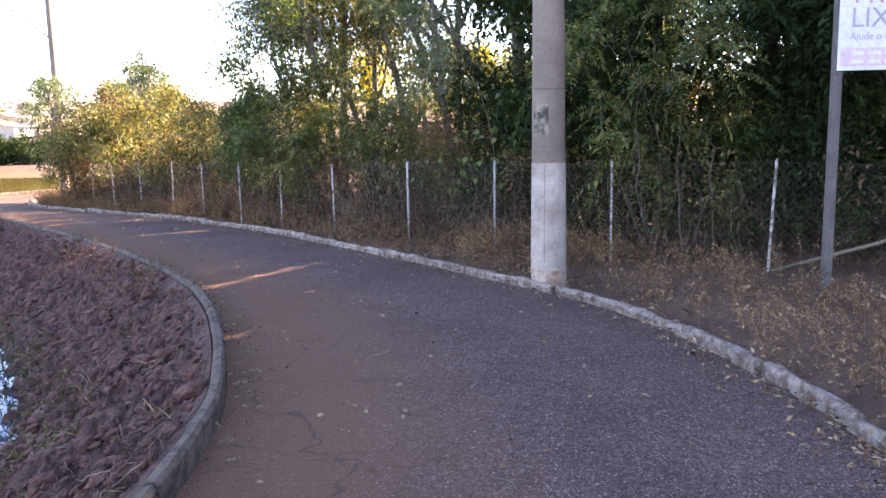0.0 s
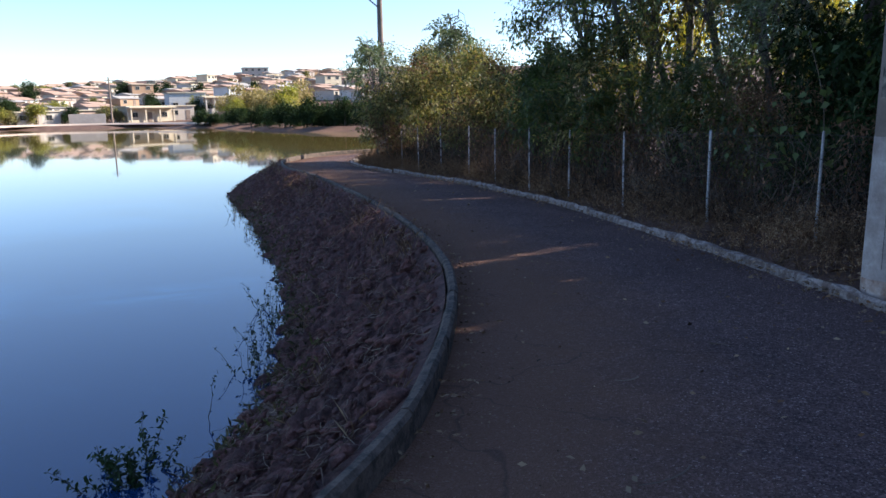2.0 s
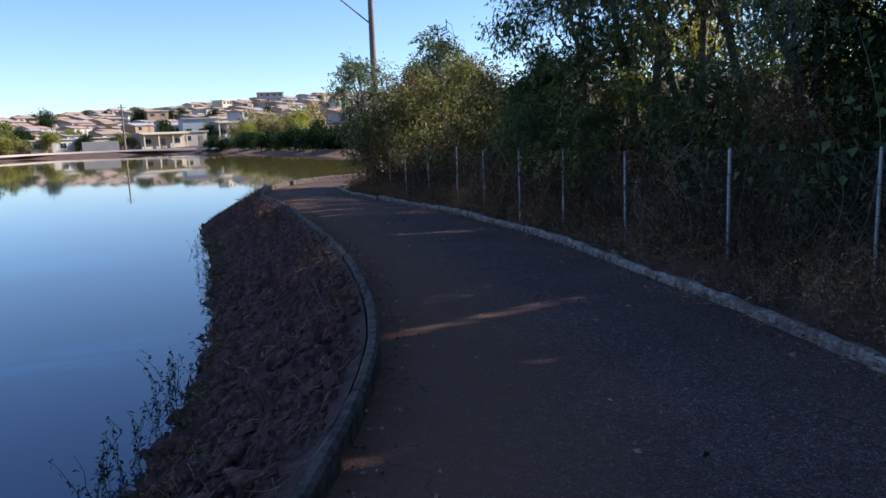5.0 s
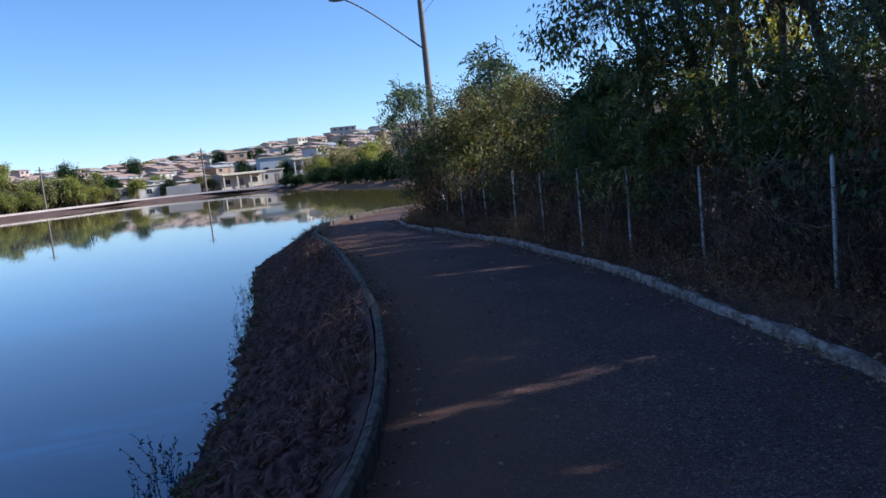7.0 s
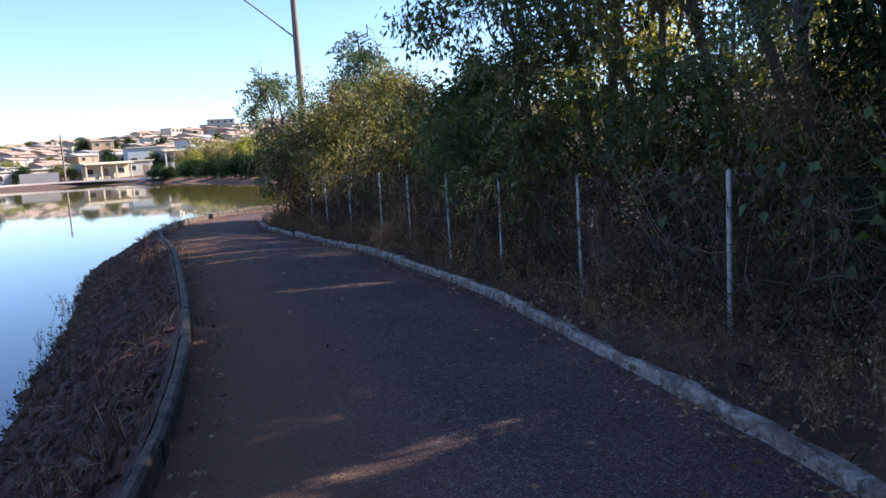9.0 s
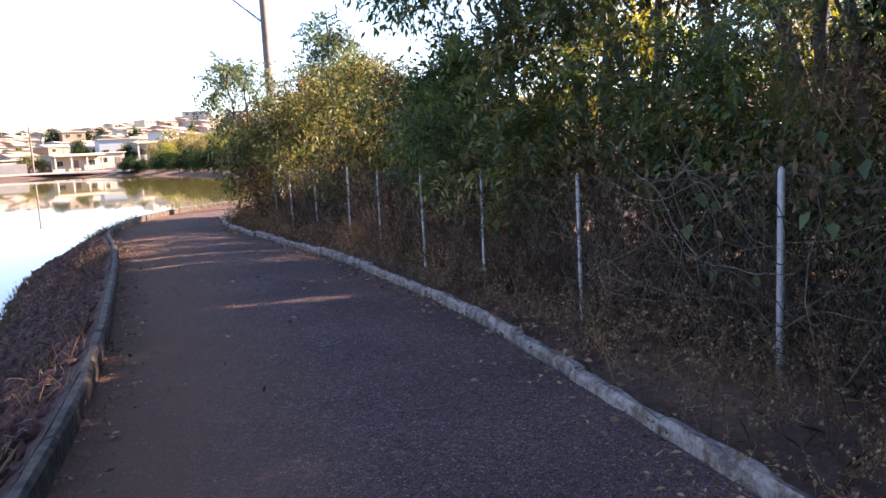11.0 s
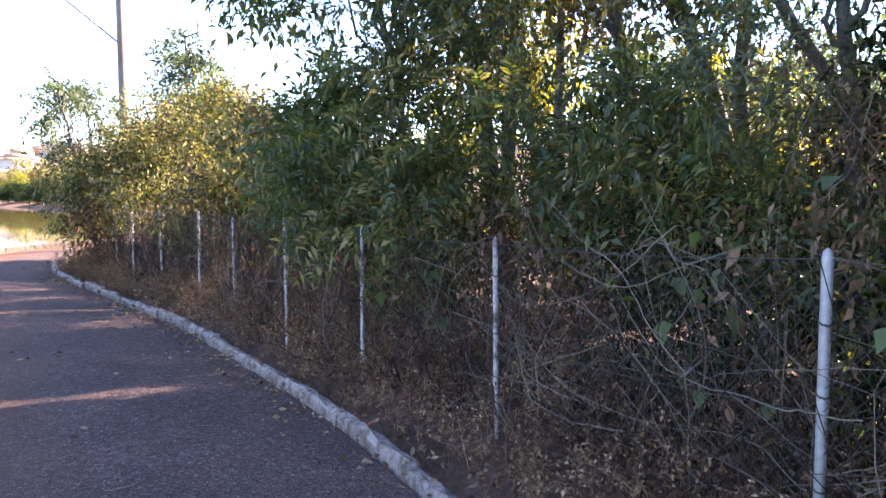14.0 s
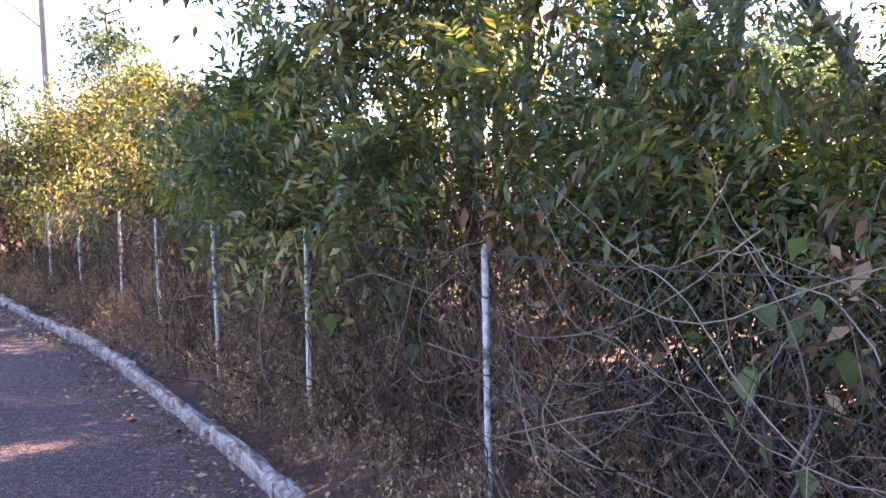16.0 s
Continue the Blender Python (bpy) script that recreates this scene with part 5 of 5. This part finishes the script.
def build_sign():
    x, y = 3.83, 7.42
    z = ground_z(x, y)
    m_wood = two_scale("dark_wood_post", (0.06, 0.055, 0.06), (0.16, 0.145, 0.14), 5, 40)
    m_panel = two_scale("sign_panel", (0.62, 0.62, 0.72), (0.76, 0.74, 0.82), 2, 20, rough=0.5, bump_s=0.05)
    m_red = two_scale("faded_red", (0.5, 0.22, 0.26), (0.62, 0.32, 0.36), 4, 30, rough=0.6, bump_s=0.05)
    m_grey = two_scale("faded_grey_print", (0.3, 0.3, 0.38), (0.42, 0.42, 0.5), 4, 30, rough=0.6, bump_s=0.05)
    m_pink = two_scale("faded_pink_band", (0.62, 0.46, 0.55), (0.72, 0.56, 0.64), 4, 30, rough=0.6, bump_s=0.05)
    sign = tagged(new("notice_sign"), "faded white notice board on a dark wooden post", "sign")
    part("post", box(0.08, 0.08, 3.4, (x, y, z + 1.4), 0.008), m_wood, sign, "dark weathered wooden post")
    x0, y0, w, zb0, h = x - 0.03, y - 0.06, 1.25, 2.17, 0.95
    part("panel", box(w, 0.02, h, (x0 + w / 2, y0, zb0 + h / 2), 0.004), m_panel, sign)
    part("band", box(w - 0.04, 0.004, 0.17, (x0 + w / 2, y0 - 0.013, zb0 + 0.125)), m_pink, sign, "faded pink band")

    def lettering(text, u, v, size, mat):
        cu = bpy.data.curves.new("lettering", "FONT")
        cu.body, cu.size, cu.extrude = text, size, 0.001
        tmp = bpy.data.objects.new("tmp", cu)
        scene.collection.objects.link(tmp)
        me = bpy.data.meshes.new_from_object(tmp.evaluated_get(bpy.context.evaluated_depsgraph_get()))
        bpy.data.objects.remove(tmp)
        me.materials.clear()
        me.materials.append(mat)
        ob = new("lettering", me)
        ob.parent = sign
        ob.matrix_basis = pose(x0 + u, y0 - 0.013, zb0 + v, 90, 0, 0)

    lettering("PRO", 0.12, 0.62, 0.26, m_red)
    lettering("LIXO", 0.1, 0.4, 0.26, m_grey)
    lettering("Ajude o municipio", 0.1, 0.285, 0.095, m_grey)
    for v in (0.15, 0.07):
        for i in range(7):
            part("text_bar", box(0.12, 0.004, 0.035, (x0 + 0.18 + 0.16 * i, y0 - 0.018, zb0 + v + 0.01)), m_panel, sign)


build_sign()


def fallen_cane():
    a, b = np.array([3.55, 8.05, ground_z(3.55, 8.05) + 0.02]), np.array([6.4, 7.4, 1.0])
    t = np.linspace(0, 1, 12)
    v, f = tubes([a[None] * (1 - t)[:, None] + b[None] * t[:, None]], [0.022 + 0.004 * np.cos(t * 40)], 8)
    tagged(new("cane", raw_mesh("cane", v, f, M_VINE, smooth=True)), "pale dry cane leaning against the fence", "cane")


fallen_cane()


# ---- far shore ----
def polar(bearing, r):
    b = radians(bearing)
    return -r * math.sin(b), 2 + r * math.cos(b)


WALLS = [two_scale("render_" + nme, tuple(c * 0.6 for c in col), tuple(c * 0.8 for c in col), 0.4, 5, bump_s=0.1) for nme, col in
         (("white", (0.76, 0.7, 0.62)), ("cream", (0.76, 0.66, 0.5)), ("pink", (0.7, 0.5, 0.4)), ("grey", (0.62, 0.56, 0.5)), ("brick", (0.52, 0.34, 0.22)), ("pale_blue", (0.68, 0.7, 0.72)))]
M_TILE = two_scale("clay_tiles", (0.32, 0.2, 0.14), (0.5, 0.35, 0.27), 0.5, 4, bump_s=0.5, bump_d=0.05)
M_FIBRE = two_scale("fibre_cement", (0.3, 0.28, 0.26), (0.46, 0.43, 0.4), 0.5, 4, bump_s=0.3, bump_d=0.04)
m_glass, _n, _l, _b = material("dark_glass", 0.12)
_b.inputs["Base Color"].default_value = (0.03, 0.035, 0.04, 1)
M_GLASS = m_glass
M_DOOR = two_scale("painted_door", (0.16, 0.12, 0.1), (0.28, 0.22, 0.18), 1, 8)


def house(x, y, yaw, w, d, h, wall, roof, storeys=1, label="", porch=False):
    z = ground_z(x, y) - 0.3
    thing = tagged(new("house"), label, "house")
    thing.matrix_basis = pose(x, y, z, 0, 0, yaw)
    part("wall", box(w, d, h + 0.3, (0, 0, (h + 0.3) / 2), 0.02), wall, thing)
    if roof is None:
        part("roof", box(w + 0.7, d + 0.7, 0.25, (0, 0, h + 0.425), 0.03), WALLS[1], thing, "flat concrete slab roof")
    else:
        bm = bmesh.new()
        ww, dd, rise = w / 2 + 0.4, d / 2 + 0.4, w * 0.13
        vs = [bm.verts.new(c) for c in [(-ww, -dd, h + 0.3), (ww, -dd, h + 0.3), (ww, dd, h + 0.3), (-ww, dd, h + 0.3), (-ww, 0, h + 0.3 + rise), (ww, 0, h + 0.3 + rise)]]
        for q in ((0, 1, 5, 4), (2, 3, 4, 5), (0, 4, 3), (1, 2, 5), (3, 2, 1, 0)):
            bm.faces.new([vs[i] for i in q])
        part("roof", bm, roof, thing)
    n = max(2, int(w / 2.6))
    for s in range(storeys):
        base = 0.3 + s * (h / storeys)
        for i in range(n):
            u = -w / 2 + (i + 0.5) * w / n
            if s == 0 and i == n // 2:
                part("door", box(0.95, 0.1, 2.1, (u, -d / 2 - 0.02, base + 1.05), 0.01), M_DOOR, thing)
                continue
            win = part("window", box(1.3, 0.12, 1.15, (u, -d / 2 - 0.01, base + 1.55), 0.015), WALLS[0], thing)
            for k in (-1, 1):
                part("pane", box(0.56, 0.04, 0.98, (u + 0.3 * k, -d / 2 - 0.065, base + 1.55)), M_GLASS, win)
        part("side_window", box(0.1, 1.2, 1.1, (w / 2 + 0.01, 0, base + 1.5)), M_GLASS, thing)
    if porch:
        for u in (-w / 2, -w / 6, w / 6, w / 2):
            part("porch_column", box(0.28, 0.28, h, (u * 0.96, -d / 2 - 1.7, 0.3 + h / 2 - 0.15), 0.02), wall, thing)
        part("porch_roof", box(w + 0.6, 2.3, 0.3, (0, -d / 2 - 1.0, h + 0.2), 0.03), WALLS[1], thing)
    return thing


def build_town():
    face = lambda b, turn: b + turn
    house(*polar(44.9, 180), face(44, 22), 9.6, 8, 3.2, WALLS[1], None, label="low cream house with flat roof and columned porch by the lake", porch=True)
    house(*polar(42.5, 182), face(41, 16), 5.5, 5, 2.9, WALLS[3], None, label="small grey annex with flat roof by the lake")
    house(*polar(42.0, 208), face(41, 10), 9, 8, 4.4, WALLS[5], None, label="pale blue house with flat roof above the lake")
    house(*polar(40.2, 196), face(39, 20), 6.5, 7, 3.8, WALLS[0], None, label="white house with tall columns and flat roof", porch=True)
    house(*polar(44.9, 262), face(45, 15), 6.5, 7, 5.2, WALLS[4], None, 2, label="unrendered brick two-storey building on the hill")
    house(*polar(37.0, 390), face(33, 10), 12, 9, 5, WALLS[3], None, 2, label="large grey building on the hill crest")
    house(*polar(52.2, 178), face(52, 20), 5, 5, 2.6, WALLS[3], None, label="small grey lakeside house with flat roof")
    house(*polar(50.6, 180), face(50, 20), 5.5, 5, 2.7, WALLS[0], None, label="small white lakeside house with flat roof")
    house(*polar(48.6, 184), face(48, 20), 6, 5, 2.7, WALLS[2], None, label="small pinkish lakeside house with flat roof")
    rng = np.random.RandomState(12)
    done = []
    for _ in range(3000):
        b, r = rng.uniform(25, 66), 198 + 215 * rng.rand() ** 0.8
        if any(abs(b - q[0]) * r / 57 < 7 and abs(r - q[1]) < 10 for q in done) or (abs(b - 43) < 4.5 and r < 215):
            continue
        if b > 53 and r < 250:
            continue
        done.append((b, r))
        k, rf = rng.randint(0, 6), rng.choice([0, 1, 2], p=[0.6, 0.2, 0.2])
        names = ("white", "cream", "pink", "grey", "brick", "pale blue")
        roofs = ((M_TILE, "clay-tile"), (M_FIBRE, "grey sheet"), (None, "flat"))
        st = 2 if rng.rand() < 0.05 else 1
        house(*polar(b, r), b + rng.uniform(20, 60), rng.uniform(4.5, 7.5), rng.uniform(5, 7), 2.4 * st, WALLS[k], roofs[rf][0], st,
              label=f"{names[k]} hillside house with {roofs[rf][1]} roof")
        if len(done) >= 230:
            break
    # garden walls along the far shore road
    for b0, b1, r, k in ((47.3, 49.6, 170, 3), (38.6, 39.9, 158, 4)):
        p, q = polar(b0, r), polar(b1, r)
        L = math.hypot(p[0] - q[0], p[1] - q[1])
        mx, my = (p[0] + q[0]) / 2, (p[1] + q[1]) / 2
        wl = new("garden_wall", bm_mesh("garden_wall", box(L, 0.2, 2.3, (0, 0, 0.95), 0.02), WALLS[k]))
        wl.matrix_basis = pose(mx, my, ground_z(mx, my), 0, 0, math.degrees(math.atan2(p[1] - q[1], p[0] - q[0])))
        tagged(wl, "plain rendered garden wall along the far shore", "wall")


build_town()


def far_tree_meshes():
    out = []
    for i, (mat, s) in enumerate(((M_FARGREEN, 1), (M_DARK, 2), (M_FARGREEN, 3), (M_OLIVE, 4), (M_TAN, 5))):
        rng = np.random.RandomState(500 + i)
        blobs = [(0, 0, 3.2, 2.0, 2.0, 1.6)] + [(rng.normal() * 1.1, rng.normal() * 1.1, 2.6 + rng.rand() * 1.8, 1.3, 1.3, 1.0) for _ in range(4)]
        thing = tagged(new("tree"), "leafy tree among the houses on the far shore", "tree", "trees of the far shore")
        v, f = tubes([np.column_stack([0.1 * np.sin(np.linspace(0, 3, 8)), np.zeros(8), np.linspace(-0.4, 3.2, 8)])], [np.linspace(0.2, 0.08, 8)], 8)
        part("trunk", raw_mesh("trunk", v, f, M_BARK, smooth=True), None, thing)
        part("crown", crown_mesh("crown", blobs, 230, 14, 0.3, mat, rng, spread=0.42, aspect=0.5), None, thing)
        out.append(thing)
    return out


def build_far_trees():
    rng = np.random.RandomState(31)
    kinds = far_tree_meshes()
    spots = []
    for b in np.arange(53.2, 84, 0.4):      # wooded shore
        edge = 168 - 1.35 * max(0, b - 53)
        spots.append((b + rng.normal() * 0.3, edge + rng.uniform(0, 7), rng.uniform(0.8, 1.15), rng.choice([0, 2, 3])))
        spots.append((b + rng.normal() * 0.3, edge + rng.uniform(9, 22), rng.uniform(1.1, 1.6), rng.choice([0, 2, 3, 1])))
    for b in np.arange(20, 41.4, 0.4):     # dark thicket on the near far-shore
        edge = 90 if b < 33.5 else 92 + (b - 33.5) * 5.7
        # the dark leaf kind stands for the thicket's shaded face
        spots.append((b, edge + rng.uniform(1, 6), rng.uniform(0.6, 0.85) * (1.0 if b < 37 else 0.72), 1))
    for b, r, s, k in ((45.9, 262, 1.5, 1), (44.1, 270, 1.4, 1), (43.2, 280, 1.1, 1), (44.2, 200, 1.1, 1), (40.9, 260, 1.2, 1), (51.5, 176, 1.0, 0), (49.4, 178, 0.9, 1), (47.5, 176, 1.0, 3), (41.2, 192, 1.0, 1), (39.3, 170, 1.2, 4),
                       (38.6, 160, 1.2, 2), (37.8, 165, 1.6, 4), (37.0, 170, 1.7, 4), (36.2, 150, 1.4, 4), (35.2, 150, 1.6, 2), (34.4, 160, 1.6, 4), (51.8, 260, 1.5, 1), (56, 280, 1.6, 1), (60, 280, 1.8, 2), (46.4, 175, 0.7, 3)):
        spots.append((b, r, s, k))
    for _ in range(70):
        spots.append((rng.uniform(26, 68), rng.uniform(200, 410), rng.uniform(0.5, 1.0), rng.randint(0, 5)))
    for i, (b, r, s, k) in enumerate(spots):
        x, y = polar(b, r)
        if lake_distance(np.array([[x, y]]))[0] > -1:
            x, y = polar(b, r + 8)
        sink = (1.6 if k == 1 and r < 150 else 0.9) * s
        m = pose(x, y, ground_z(x, y) - sink, 0, 0, rng.uniform(0, 360)) @ Matrix.Diagonal((s, s, s * rng.uniform(0.85, 1.15), 1))
        c = copy_thing(kinds[int(k)], m)
        c.scale = (s, s, s * rng.uniform(0.85, 1.15))
    for i, kd in enumerate(kinds):
        x, y = polar(70 + 4 * i, 160)
        kd.matrix_basis = pose(x, y, ground_z(x, y))


build_far_trees()
for b, r, h in ((46.9, 166, 9.2), (57.2, 158, 8), (66.5, 145, 7)):
    x, y = polar(b, r)
    z = ground_z(x, y)
    pole = tagged(new("utility_pole"), "slim concrete utility pole on the far shore", "pole")
    v, f = tubes([[(x, y, z - 0.3), (x, y, z + h / 2), (x, y, z + h)]], [[0.2, 0.17, 0.13]], 10)
    part("shaft", raw_mesh("shaft", v, f, M_CONC), None, pole)
    part("crossarm", box(1.6, 0.12, 0.12, (x, y, z + h - 0.6), 0.01, radians(b)), M_CONC, pole)


def shore_road():
    line = spline(LAKE_FAR[6:12], 1.0)
    n = -side_of(line)
    rows = [(0.3, 0.02), (0.9, 0.35), (1.2, 0.35), (4.5, 0.3)]
    v = []
    for (x, y), (mx, my) in zip(line, n):
        for u, h in rows:
            v.append((x + mx * u, y + my * u, -0.2 + h))
    k = len(rows)
    f = [(i * k + j, (i + 1) * k + j, (i + 1) * k + j + 1, i * k + j + 1) for i in range(len(line) - 1) for j in range(k - 1)]
    m = two_scale("far_road_earth", (0.44, 0.33, 0.25), (0.62, 0.5, 0.41), 0.5, 4)
    tagged(new("road", raw_mesh("road", v, f, m)), "pale earth road along the far shore", "road", kind="structure")


shore_road()
